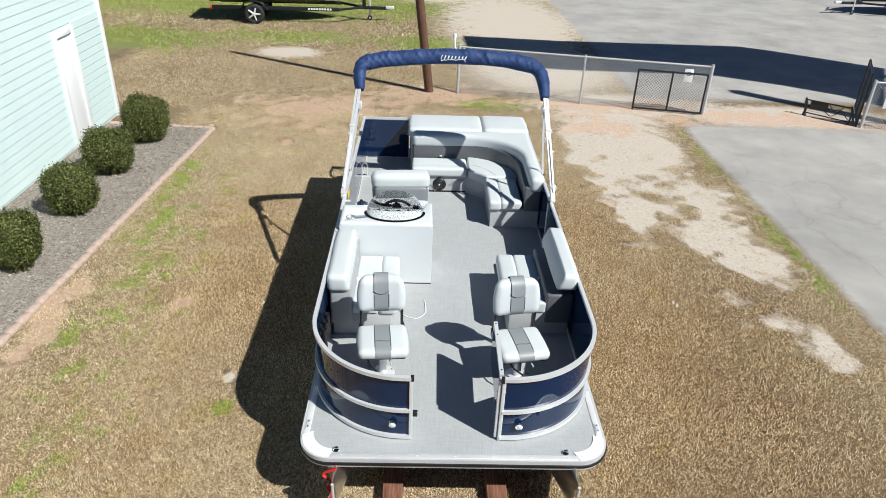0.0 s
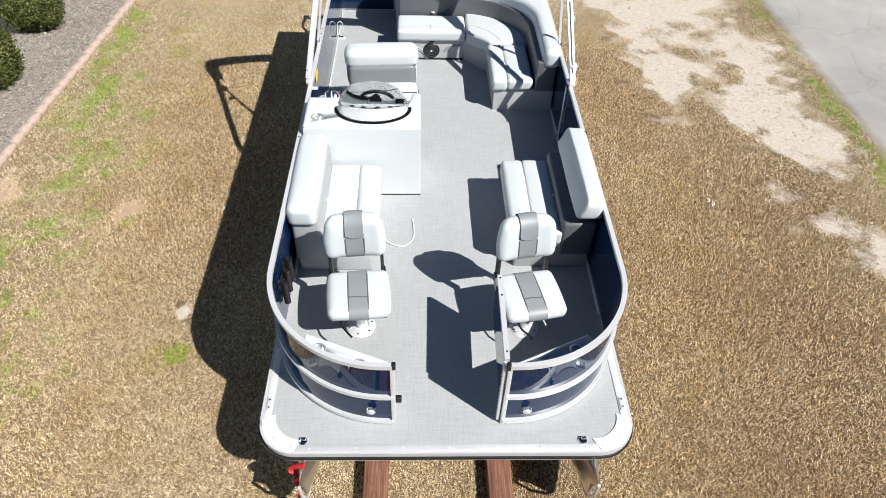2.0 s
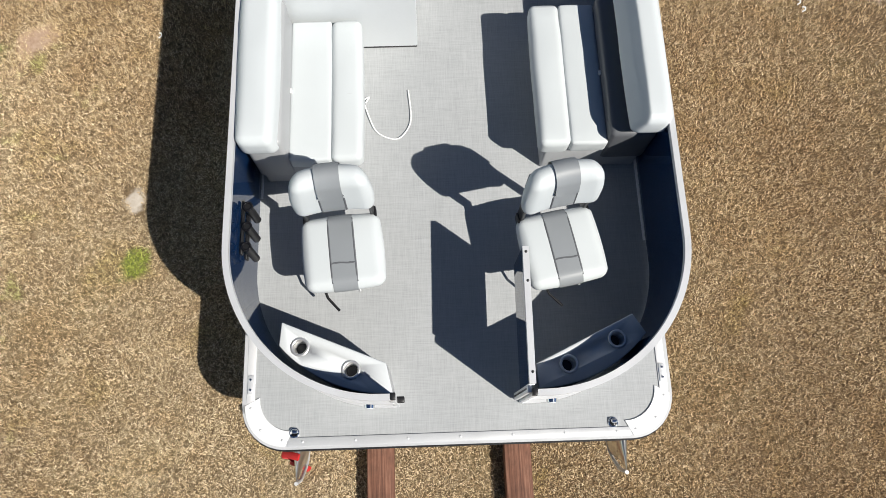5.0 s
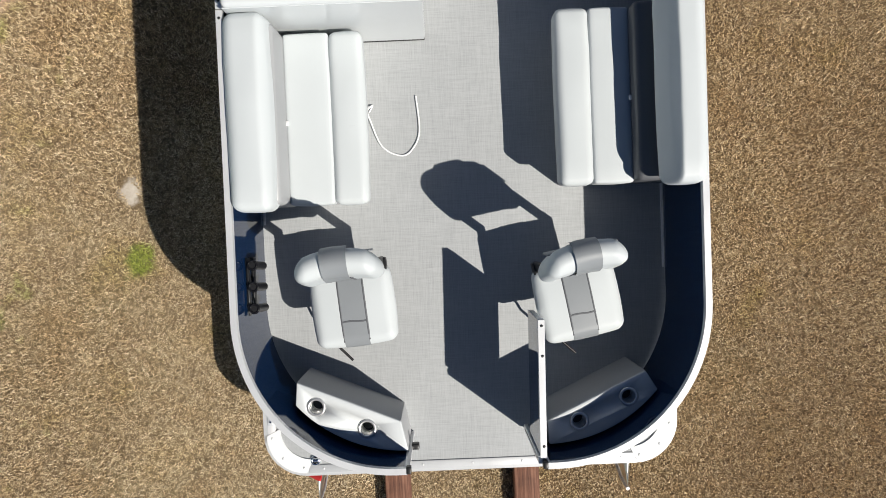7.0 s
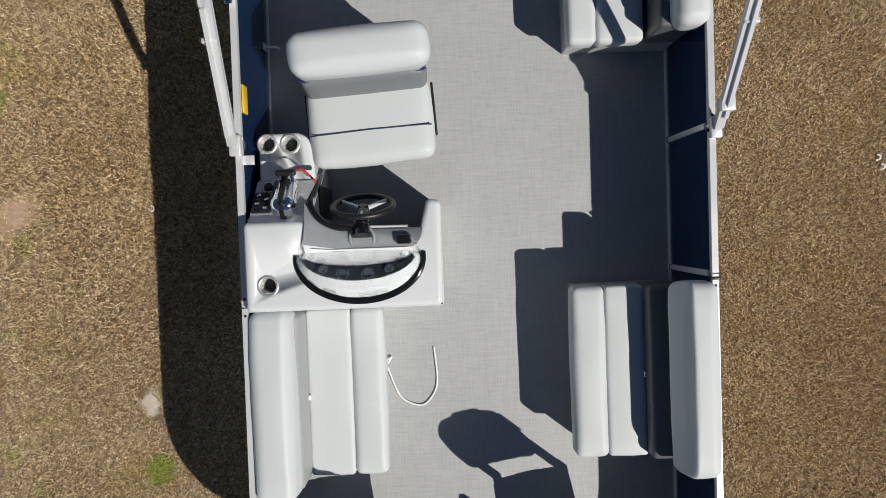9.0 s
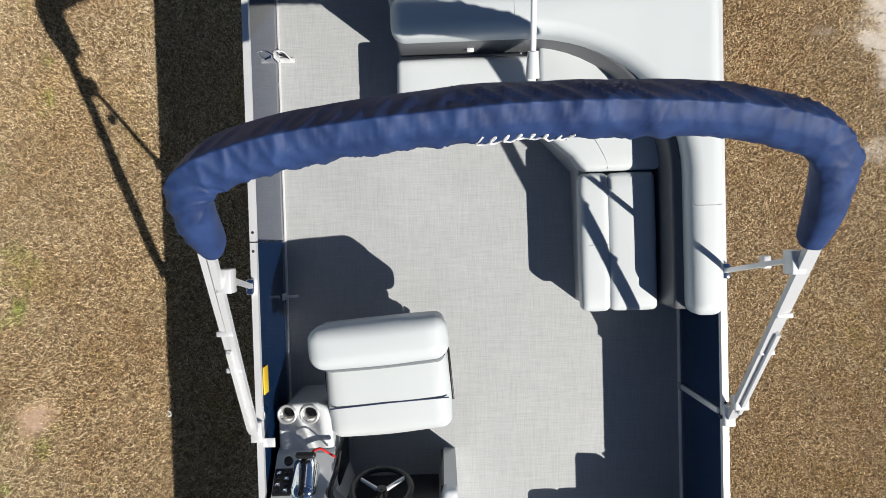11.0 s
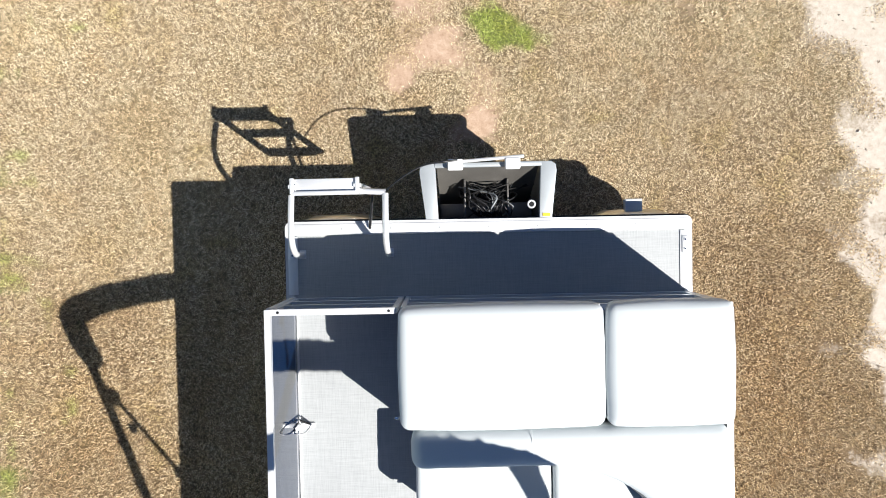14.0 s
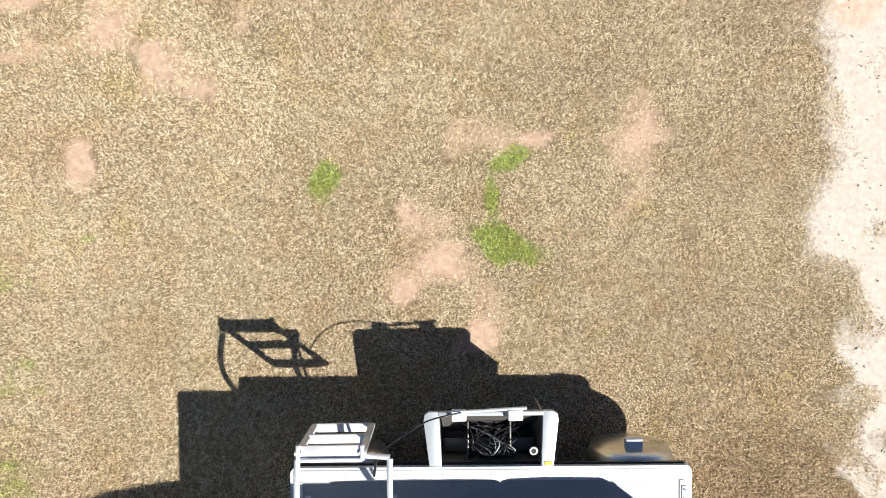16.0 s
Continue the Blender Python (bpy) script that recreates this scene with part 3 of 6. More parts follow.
left_bow = bow_curve(-1)
right_bow = bow_curve(1)
f1 = fence(left_bow + [(FL, 6.76)], ((0.0, 4.32), (FL, 5.7), (FL, 6.75)))
f2 = fence([(FL, 6.767), (FL, 8.625)], ((FL, 6.79), (FL, 7.7), (FL, 8.6)))
f3 = fence([(FL, 8.632), (FL, 10.56)], ((FL, 8.65), (FL, 9.6), (FL, 10.55)))
f4 = fence(right_bow + [(FR, 6.86)], ((0.745, 4.32), (FR, 5.7), (FR, 6.85)), skin=1)
f5 = fence([(FR, 6.868), (FR, 7.645)], ((FR, 6.885), (FR, 7.625)), skin=1, name="side_gate", label="navy side gate in aluminium frame, shut")
f6 = fence([(FR, 7.652), (FR, 10.56)], ((FR, 7.668), (FR, 8.6), (FR, 9.6), (FR, 10.545)), skin=1)
S4 = (DECK + 0.22, DECK + 0.43)
f7 = fence([(-0.86, 10.545), (-0.185, 10.545)], ((-0.85, 10.545), (-0.19, 10.545)), name="stern_gate", rails=S4, label="navy stern gate with aluminium rails")
f8 = fence([(-0.15, 10.545), (1.61, 10.545)], ((-0.145, 10.545), (1.6, 10.545)), rails=S4)
f9 = fence([(0.725, 4.36), (0.735, 5.09)], ((0.725, 4.37), (0.735, 5.08)), name="bow_gate", skin=1, low=0.25, z_mid=0.68, label="navy bow gate swung open inwards")

# ---------------------------------------------------------------- seats
STITCH = simple("stitching", (0.10, 0.105, 0.115), 0.6, bmp=0.0)
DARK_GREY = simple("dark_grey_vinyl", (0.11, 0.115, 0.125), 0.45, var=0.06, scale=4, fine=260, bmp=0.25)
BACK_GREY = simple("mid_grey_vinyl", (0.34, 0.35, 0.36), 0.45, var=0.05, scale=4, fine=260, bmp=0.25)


def bench(name, x_back, x_front, y0, y1, seat_z, back_z, side):
    """A side bench: base, two-piece seat cushion, lower back, thick bolster."""
    at = ((x_back + x_front) / 2, (y0 + y1) / 2, DECK)
    th = thing(name, at, "white vinyl bench seat with grey base along the fence", "bench", "side benches")
    q = lambda bm: shift(bm, at)
    inw = 1 if side < 0 else -1
    xs = sorted((x_back + inw * 0.27, x_front - inw * 0.0))
    part("base", q(bx((min(x_back + inw * 0.04, x_front - inw * 0.05), y0 + 0.03, DECK), (max(x_back + inw * 0.04, x_front - inw * 0.05), y1 - 0.02, seat_z - 0.11), 0.015)), SEAT_BASE, th, "grey moulded base")
    w = abs(xs[1] - xs[0])
    x_seam = x_front - inw * 0.19
    deep = 0.24 if side < 0 else 0.295
    a = sorted((x_back + inw * deep, x_seam))
    part("seat", q(cushion(((a[0] + a[1]) / 2, (y0 + y1) / 2, seat_z - 0.06), (a[1] - a[0], y1 - y0 - 0.03, 0.12), 0.018, 0.006, rough=0.004)), VINYL, th)
    a = sorted((x_seam, x_front))
    part("seat_roll", q(cushion(((a[0] + a[1]) / 2, (y0 + y1) / 2, seat_z - 0.065), (a[1] - a[0], y1 - y0 - 0.03, 0.145), 0.036, 0.010, rough=0.004)), VINYL, th)
    a = sorted((x_back + inw * 0.15, x_back + inw * 0.26))
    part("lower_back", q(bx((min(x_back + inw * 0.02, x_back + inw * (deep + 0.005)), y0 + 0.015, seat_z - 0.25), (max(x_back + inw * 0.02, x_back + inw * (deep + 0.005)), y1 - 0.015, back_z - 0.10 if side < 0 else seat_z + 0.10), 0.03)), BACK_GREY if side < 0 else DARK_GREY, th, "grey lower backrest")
    a = sorted((x_back, x_back + inw * 0.235))
    roll = cushion(((a[0] + a[1]) / 2, (y0 + y1) / 2, back_z - 0.095), (a[1] - a[0], y1 - y0 + 0.03, 0.19), 0.05, 0.010, rough=0.004)
    for v in roll.verts:
        side_ = inw * (v.co.x - (a[0] + a[1]) / 2) / 0.118
        if side_ > 0:
            v.co.x -= inw * (0.085 if side > 0 else 0.03) * min(1, side_) * min(1, max(0, (v.co.z - back_z + 0.19) / 0.19))
    part("bolster", q(roll), VINYL, th)
    part("latch", q(bx((x_back + inw * (deep + 0.005) - 0.012, (y0 + y1) / 2 - 0.035, seat_z), (x_back + inw * (deep + 0.005) + 0.012, (y0 + y1) / 2 - 0.005, seat_z + 0.02), 0.004)), ALU_TRIM, th)
    return th


bench("bench_seat", -0.865, -0.18, 5.74, 6.73, 1.115, 1.45, -1)
bench("bench_seat", 1.61, 0.90, 5.79, 6.80, 1.13, 1.48, 1)


def band(bm, axis, a0, a1, axis2, b0, b1, lift=0.003):
    """The slice of a cushion between two planes each way, lifted off it a little."""
    for ax, lo, hi in ((axis, a0, a1), (axis2, b0, b1)):
        nrm = Vector((ax == "x", ax == "y", ax == "z"))
        for at_, sgn in ((lo, -1), (hi, 1)):
            bmesh.ops.bisect_plane(bm, geom=bm.verts[:] + bm.edges[:] + bm.faces[:], plane_co=nrm * at_, plane_no=nrm * sgn, clear_outer=True)
    bm.normal_update()
    for v in bm.verts:
        v.co += v.normal * lift
    return bm


def wing_back(w, d, h, r, m, c):
    """A backrest cushion whose ends curl forwards."""
    b = cushion((0, 0, 0), (w, d, h), r, 0.012, 15)
    for v in b.verts:
        u = abs(v.co.x) / (w / 2)
        v.co.y -= 0.034 * u ** 2.2
        v.co.x *= 1 - 0.24 * max(0, v.co.z / h + 0.12) ** 1.6
    bmesh.ops.transform(b, matrix=Matrix.Translation(c) @ m, verts=b.verts)
    return b


def line_on(th, bm, starts, way, r):
    """A sunken stitched line where rays from the starts meet a cushion."""
    tree = BVHTree.FromBMesh(bm)
    bm.free()
    hits = [tree.ray_cast(Vector(p), Vector(way))[0] for p in starts]
    part("stitching", tube([h for h in hits if h], r, 6), STITCH, th, "dark stitched seam")


def fishing_chair(at, turn):
    """A folding pedestal chair facing the bow (-y)."""
    th = thing("fishing_chair", at, "white and grey vinyl folding swivel chair on pedestal", "chair", "bow fishing chairs")
    th.rotation_euler = (0, 0, radians(turn))
    part("floor_plate", disc((0, 0), 0.115, 0.10, 0, 0.012, 28), ALU, th)
    for k in range(6):
        a = radians(60 * k + 15)
        part("bolt", disc((0.09 * math.cos(a), 0.09 * math.sin(a)), 0.009, 0.007, 0.012, 0.018, 8), CHROME, th)
    part("pedestal", tube([(0, 0, 0.01), (0, 0, 0.29)], 0.036, 18), ALU, th)
    part("swivel", bx((-0.09, -0.09, 0.28), (0.09, 0.09, 0.30), 0.004), BLACK, th)
    part("swivel_lever", tube([(0.03, -0.02, 0.285), (0.06, -0.16, 0.28), (0.07, -0.22, 0.27)], 0.007, 8), ALU, th)
    part("tilt_lever", tube([(-0.15, -0.13, 0.30), (-0.12, -0.24, 0.285), (-0.06, -0.32, 0.27)], 0.008, 8), BLACK, th)
    part("seat_shell", bx((-0.20, -0.19, 0.298), (0.20, 0.20, 0.32), 0.008), BLACK, th)
    seat = lambda: cushion((0, 0.0, 0.362), (0.455, 0.43, 0.105), 0.048, 0.012, 17)
    part("seat_cushion", seat(), VINYL, th)
    part("seat_inset", band(seat(), "x", -0.07, 0.07, "y", -0.075, 0.3), VINYL_GREY, th, "grey seat inset")
    part("seat_front_inset", band(seat(), "x", -0.07, 0.07, "y", -0.3, -0.079), VINYL_GREY, th, "grey seat inset")
    line_on(th, seat(), [(-0.07 + 0.14 * k / 6, -0.077 + 0.004 * math.sin(k), 1.0) for k in range(7)], (0, 0, -1), 0.0065)
    for x in (-0.07, 0.07):
        line_on(th, seat(), [(x, -0.19 + 0.38 * k / 8, 1.0) for k in range(9)], (0, 0, -1), 0.006)
    tilt = Matrix.Rotation(radians(-9), 4, "X")
    for x in (-0.205, 0.205):
        part("hinge", bx((x - 0.010, 0.09, 0.315), (x + 0.010, 0.255, 0.40), 0.008), BLACK, th)
        part("hinge_arm", bx((x * 0.93 - 0.012, 0.20, 0.36), (x * 0.93 + 0.012, 0.262, 0.62), 0.006), BLACK, th)
    back = lambda: wing_back(0.43, 0.125, 0.345, 0.058, tilt, (0, 0.258, 0.735))
    part("back_cushion", back(), VINYL, th)
    part("back_inset", band(back(), "x", -0.066, 0.066, "z", 0.4, 0.785), VINYL_GREY, th, "grey back inset")
    pillow = band(back(), "x", -0.066, 0.066, "z", 0.765, 1.1, 0.012)
    for v in pillow.verts:
        if v.co.z < 0.83 and v.co.y < 0.25:
            v.co.z += 0.028 * (v.co.x / 0.066) ** 2 * (0.83 - v.co.z) / 0.065
    part("head_inset", pillow, VINYL_GREY, th, "grey padded headrest")
    line_on(th, back(), [(-0.066 + 0.132 * k / 8, -1.0, 0.764 + 0.028 * (k / 4 - 1) ** 2) for k in range(9)], (0, 1, 0), 0.009)
    for x in (-0.066, 0.066):
        line_on(th, back(), [(x, -1.0, 0.63 + 0.13 * k / 5) for k in range(6)], (0, 1, 0), 0.006)
    part("back_shell", bx((-0.18, 0.305, 0.64), (0.18, 0.319, 0.83), 0.008), VINYL_GREY, th)
    return th


fishing_chair((-0.295, 5.172, DECK + 0.002), 5)
fishing_chair((0.975, 5.158, DECK + 0.002), 10)


def corner_box(side):
    """A bow corner cabinet with two cup holders in its top."""
    zt = 1.165
    s = [(-0.01, 4.37), (-0.06, 4.56), (-0.60, 4.79), (-0.68, 4.64)]
    if side < 0:
        front = [p for p in left_bow if -0.68 < p[0] < -0.02][::-1]
        out = [(-0.055, 4.52), (-0.63, 4.765)] + [(x + 0.03, y + 0.035) for x, y in front]
        cups = ((-0.525, 4.622), (-0.246, 4.488))
    else:
        front = [p for p in right_bow if 0.76 < p[0] < 1.42]
        out = [(1.33, 4.745), (0.765, 4.485)] + [(x - 0.02, y + 0.035) for x, y in front]
        cups = ((1.229, 4.604), (0.947, 4.476))
    at = (sum(p[0] for p in out) / len(out), sum(p[1] for p in out) / len(out), DECK)
    th = thing("corner_cabinet", at, "white bow corner cabinet with two cup holders", "cabinet", "bow cabinets")
    cb = part("body", shift(solid(out, DECK, zt - 0.02, 0.004), at), SEAT_BASE, th, "grey cabinet body")
    ct = part("top", shift(solid(out, zt - 0.018, zt, 0.008), at), GELCOAT, th)
    for x, y in cups:
        deep_cup(th, (cb, ct), x - at[0], y - at[1], zt - at[2], 0.042)
    return th


corner_box(-1)
corner_box(1)


# stern lounge
LZ, LB = 1.115, 1.46
at = (0.8, 9.3, DECK)
lounge = thing("stern_lounge", at, "white vinyl L-shaped stern lounge with grey base", "sofa")
lq = lambda bm: shift(bm, at)


def arc(cx, cy, rx, ry, a0, a1, k=12):
    return [(cx + rx * math.cos(radians(a0 + (a1 - a0) * i / k)), cy + ry * math.sin(radians(a0 + (a1 - a0) * i / k))) for i in range(k + 1)]


inner_back = arc(0.62, 8.95, 0.825, 0.735, 90, 0, 16)
outline = [(-0.10, 9.68)] + inner_back + [(1.445, 8.165), (1.63, 8.165), (1.63, 9.90), (-0.10, 9.90)]
part("backrest", lq(solid(outline, 1.245, LB, 0.07, 6, both=True)), VINYL, lounge)
inner_low = arc(0.62, 8.95, 0.77, 0.74, 90, 0, 14)
outline = [(-0.08, 9.69)] + inner_low + [(1.39, 8.19), (1.6, 8.19), (1.6, 9.88), (-0.08, 9.88)]
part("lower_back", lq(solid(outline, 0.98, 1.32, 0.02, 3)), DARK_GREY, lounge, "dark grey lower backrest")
part("seat", lq(cushion((0.305, 9.50, LZ - 0.06), (0.79, 0.29, 0.12), 0.03, 0.006, rough=0.003)), VINYL, lounge)
part("seat_roll", lq(cushion((0.305, 9.315, LZ - 0.065), (0.79, 0.165, 0.13), 0.032, 0.006, rough=0.003)), VINYL, lounge)
outline = [(0.715, 9.66)] + arc(0.62, 8.95, 0.80, 0.77, 83, 8, 10) + [(1.40, 8.975), (0.955, 8.975), (0.90, 9.06), (0.715, 9.22)]
part("corner_seat", lq(solid(outline, LZ - 0.13, LZ + 0.006, 0.035, 4)), VINYL, lounge)
part("seat_end", lq(cushion((1.23, 8.565, LZ - 0.06), (0.27, 0.79, 0.12), 0.03, 0.006, rough=0.003)), VINYL, lounge)
part("seat_end_roll", lq(cushion((1.015, 8.565, LZ - 0.065), (0.165, 0.79, 0.13), 0.032, 0.006, rough=0.003)), VINYL, lounge)
outline = [(-0.08, 9.27), (0.70, 9.27), (0.95, 9.0), (0.96, 8.20), (1.60, 8.20), (1.60, 9.86), (-0.08, 9.86)]
part("base", lq(solid(outline, DECK, LZ - 0.125, 0.006)), SEAT_BASE, lounge, "grey moulded base")
sp = part("speaker", lq(tube([(0.31, 9.268, 0.855), (0.31, 9.252, 0.855)], [0.098, 0.088], 28)), BLACK, lounge, "black round speaker")
for rr in (0.028, 0.052, 0.074):
    part("speaker_ring", lq(ring((0.31, 9.252, 0.855), rr, 0.005, 28, 6, m=Matrix.Rotation(radians(90), 4, "X"))), CHARCOAL, sp)
part("speaker_badge", lq(tube([(0.31, 9.252, 0.855), (0.31, 9.247, 0.855)], 0.012, 12)), ALU, sp)
part("seat_latch", lq(bx((0.285, 9.255, 0.945), (0.335, 9.27, 0.985), 0.005)), BLACK, lounge, "black seat latch")
for k in range(2):
    part("base_relief", lq(tube([(-0.075 + 0.34 * math.sin(radians(a)) - 0.018 * k, 9.268, 0.745 + (0.195 - 0.02 * k) * math.cos(radians(a))) for a in range(0, 91, 9)], 0.008, 6)), BACK_GREY, lounge, "moulded grey arc")
    part("base_relief", lq(tube([(0.66 - (0.22 - 0.015 * k) * math.sin(radians(a)), 9.268, 0.80 + (0.14 - 0.02 * k) * math.cos(radians(a))) for a in range(0, 71, 10)], 0.006, 6)), BACK_GREY, lounge, "moulded grey arc")
part("toe_strip", lq(bx((-0.075, 9.262, DECK + 0.001), (0.69, 9.272, DECK + 0.022), 0.002)), BLACK, lounge)

at = (0.75, 10.23, DECK)
pads = thing("sun_pad", at, "white vinyl stern sun pad on grey base", "sun pad")
lq = lambda bm: shift(bm, at)
part("base", lq(bx((-0.12, 9.93, DECK), (1.60, 10.51, 1.33), 0.02)), SEAT_BASE, pads, "grey moulded base")
part("pad", lq(cushion((0.40, 10.235, 1.395), (1.10, 0.665, 0.15), 0.05, 0.012, rough=0.003)), VINYL, pads)
part("pad", lq(cushion((1.305, 10.235, 1.405), (0.68, 0.665, 0.15), 0.05, 0.012, rough=0.003)), VINYL, pads)

# helm seat
at = (-0.2, 7.82, DECK)
HELM_GREY = simple("slate_vinyl", (0.165, 0.18, 0.193), 0.45, var=0.05, scale=4, fine=260, bmp=0.25)
helm = thing("helm_chair", at, "wide white vinyl helm seat with navy piping", "chair")
helm.rotation_euler = (0, 0, radians(4))
part("pedestal", tube([(0, 0, 0), (0, 0, 0.3)], 0.05, 18), ALU, helm)
part("floor_plate", disc((0, 0), 0.16, 0.14, 0, 0.012, 28), ALU, helm)
part("seat_box", bx((-0.30, -0.22, 0.28), (0.30, 0.2, 0.36), 0.02), SEAT_BASE, helm)
part("seat", cushion((0, -0.06, 0.42), (0.68, 0.46, 0.14), 0.055, 0.012, rough=0.003), VINYL, helm)
part("piping", tube([(-0.335, -0.115, 0.494), (-0.30, -0.112, 0.499), (0, -0.108, 0.504), (0.30, -0.112, 0.499), (0.335, -0.115, 0.494)], 0.0042, 8), PIPING, helm, "navy piping")
part("backrest", cushion((0, 0.27, 0.70), (0.715, 0.225, 0.20), 0.065, 0.012, rough=0.002), VINYL, helm)
part("back_body", cushion((0, 0.295, 0.55), (0.70, 0.15, 0.32), 0.05, 0.008), VINYL, helm)
part("back_piping", tube([(-0.34, 0.158, 0.648), (-0.30, 0.150, 0.646), (0, 0.146, 0.645), (0.30, 0.150, 0.646), (0.34, 0.158, 0.648)], 0.0055, 8), PIPING, helm, "navy piping")
part("side_bracket", bx((0.352, -0.16, 0.33), (0.366, 0.14, 0.372), 0.005), BLACK, helm, "black hinge bracket")
part("side_bracket", bx((-0.366, -0.16, 0.33), (-0.352, 0.14, 0.372), 0.005), BLACK, helm, "black hinge bracket")
part("edge_seam", tube(curve_pts([(-0.35, 0.33, 0.70), (-0.33, 0.355, 0.755), (-0.2, 0.362, 0.768), (0.2, 0.362, 0.768), (0.33, 0.355, 0.755), (0.35, 0.33, 0.70)], 4), 0.004, 6), VINYL_GREY, helm)
part("back_front", cushion((0, 0.165, 0.545), (0.665, 0.12, 0.21), 0.04, 0.008, m=Matrix.Rotation(radians(-14), 4, "X")), HELM_GREY, helm, "grey front of the backrest")

# ---------------------------------------------------------------- console
CZ, AZ = 1.50, 1.20
at = (-0.33, 7.0, DECK)
console = thing("helm_console", at, "white gelcoat helm console with windscreen", "console")
cq = lambda bm: shift(bm, at)
cbody = part("body", cq(solid([(-0.848, 6.757), (0.168, 6.757), (0.172, 7.285), (0.10, 7.29), (0.06, 7.10), (-0.46, 7.10), (-0.50, 7.24), (-0.845, 7.24)], DECK, CZ - 0.09, 0.0, 2)), GELCOAT, console)
ctop = part("top", cq(solid([(-0.85, 6.755), (0.17, 6.755), (0.175, 7.30), (0.10, 7.31), (0.055, 7.13), (-0.44, 7.13), (-0.49, 7.22), (-0.85, 7.22)], CZ - 0.10, CZ, 0.030, 5)), GELCOAT, console)
part("front_skin", cq(bx((-0.846, 6.7525, DECK + 0.012), (0.168, 6.758, CZ - 0.031))), GELCOAT, console)
part("side_skin", cq(bx((0.1665, 6.76, DECK + 0.012), (0.1735, 7.28, CZ - 0.031))), GELCOAT, console)
# black strip standing in for the thin shadow line at the console's foot
part("foot_shadow_strip", cq(bx((-0.84, 6.748, DECK), (0.17, 6.765, DECK + 0.010), 0.003)), BLACK, console)
# lower arm beside the helm
arm = solid([(-0.83, 7.2), (-0.50, 7.2), (-0.525, 7.62), (-0.55, 7.69), (-0.60, 7.715), (-0.755, 7.715), (-0.80, 7.69), (-0.825, 7.62)], DECK, AZ, 0.025, 4)
carm = part("arm", cq(arm), GELCOAT, console)
b = bmesh.new()
v = [b.verts.new(c) for c in ((-0.83, 7.19, CZ - 0.02), (-0.50, 7.19, CZ - 0.02), (-0.51, 7.44, AZ + 0.03), (-0.83, 7.44, AZ + 0.03), (-0.83, 7.46, AZ - 0.02), (-0.51, 7.46, AZ - 0.02), (-0.83, 7.19, AZ - 0.02), (-0.50, 7.19, AZ - 0.02))]
for f in ((0, 1, 2, 3), (3, 2, 5, 4), (0, 3, 4, 6), (1, 7, 5, 2)):
    b.faces.new([v[i] for i in f])
bmesh.ops.recalc_face_normals(b, faces=b.faces)
part("control_ramp", cq(b), GELCOAT, console)


def hood(t):
    """Half-ring in plan from one side of the dash to the other."""
    return Vector((-0.2525 - 0.3225 * math.cos(t), 7.015 - 0.218 * math.sin(t), 0))


def lens_arc(t, rx, ry, y0):
    return (-0.255 - rx * math.cos(t), y0 - ry * math.sin(t))


def cowl(col0, col1):
    """Dashboard hood: rises from the gasket, carries the gauges, slopes to the helm."""
    b = bmesh.new()
    rows = []
    for k in range(33):
        t = math.pi * k / 32
        o = hood(t)
        u = 2 * k / 32 - 1
        lo, up = lens_arc(t, 0.285, 0.125, 7.035), lens_arc(t, 0.27, 0.055, 7.04)
        left = max(0, -u - 0.35) / 0.65
        ring_ = [(o.x, o.y, CZ - 0.004), (lo[0], lo[1], CZ + 0.072 - 0.05 * abs(u) ** 3), (up[0], up[1], CZ + 0.024), (-0.255 + u * 0.285, 7.065 + 0.03 * left, CZ + 0.020),
                 (-0.235 + u * 0.295, 7.10 + 0.09 * left ** 2, CZ + 0.012), (-0.225 + u * 0.30, 7.155 + 0.15 * left ** 2, CZ + 0.0), (-0.225 + u * 0.30, 7.165 + 0.15 * left ** 2, CZ - 0.015), (-0.225 + u * 0.30, 7.165 + 0.15 * left ** 2, CZ - 0.17)]
        rows.append([b.verts.new(q) for q in ring_[col0:col1 + 1]])
    for a, c in zip(rows, rows[1:]):
        for k in range(len(a) - 1):
            b.faces.new((a[k], a[k + 1], c[k + 1], c[k]))
    bmesh.ops.recalc_face_normals(b, faces=b.faces)
    return smooth(b, 50)


part("cowl", cq(cowl(0, 3)), GELCOAT, console, "white dashboard hood")
gasket = [hood(radians(t)) + Vector((0, 0, CZ + 0.006)) for t in range(-6, 187, 6)]
part("gasket", cq(tube(gasket, 0.019, 8, flat=0.4)), BLACK_GLOSS, console, "black windscreen gasket")


def screen():
    b = bmesh.new()
    rows = []
    for k in range(33):
        t = radians(-20 + 220 * k / 32)
        o = hood(t)
        rise = 0.25 * (0.30 + 0.70 * max(0, math.sin(t)))
        rows.append([b.verts.new((-0.2525 + (o.x + 0.2525) * (1 - 0.13 * u * u), o.y + 0.235 * u * max(0, math.sin(t)) + 0.03 * u, CZ + 0.008 + rise * (u ** 0.85 if u else 0))) for u in (0, 0.25, 0.5, 0.75, 1)])
    for a, c in zip(rows, rows[1:]):
        for k in range(4):
            b.faces.new((a[k], a[k + 1], c[k + 1], c[k]))
    bmesh.ops.solidify(b, geom=list(b.faces), thickness=0.004)
    return smooth(b, 60)


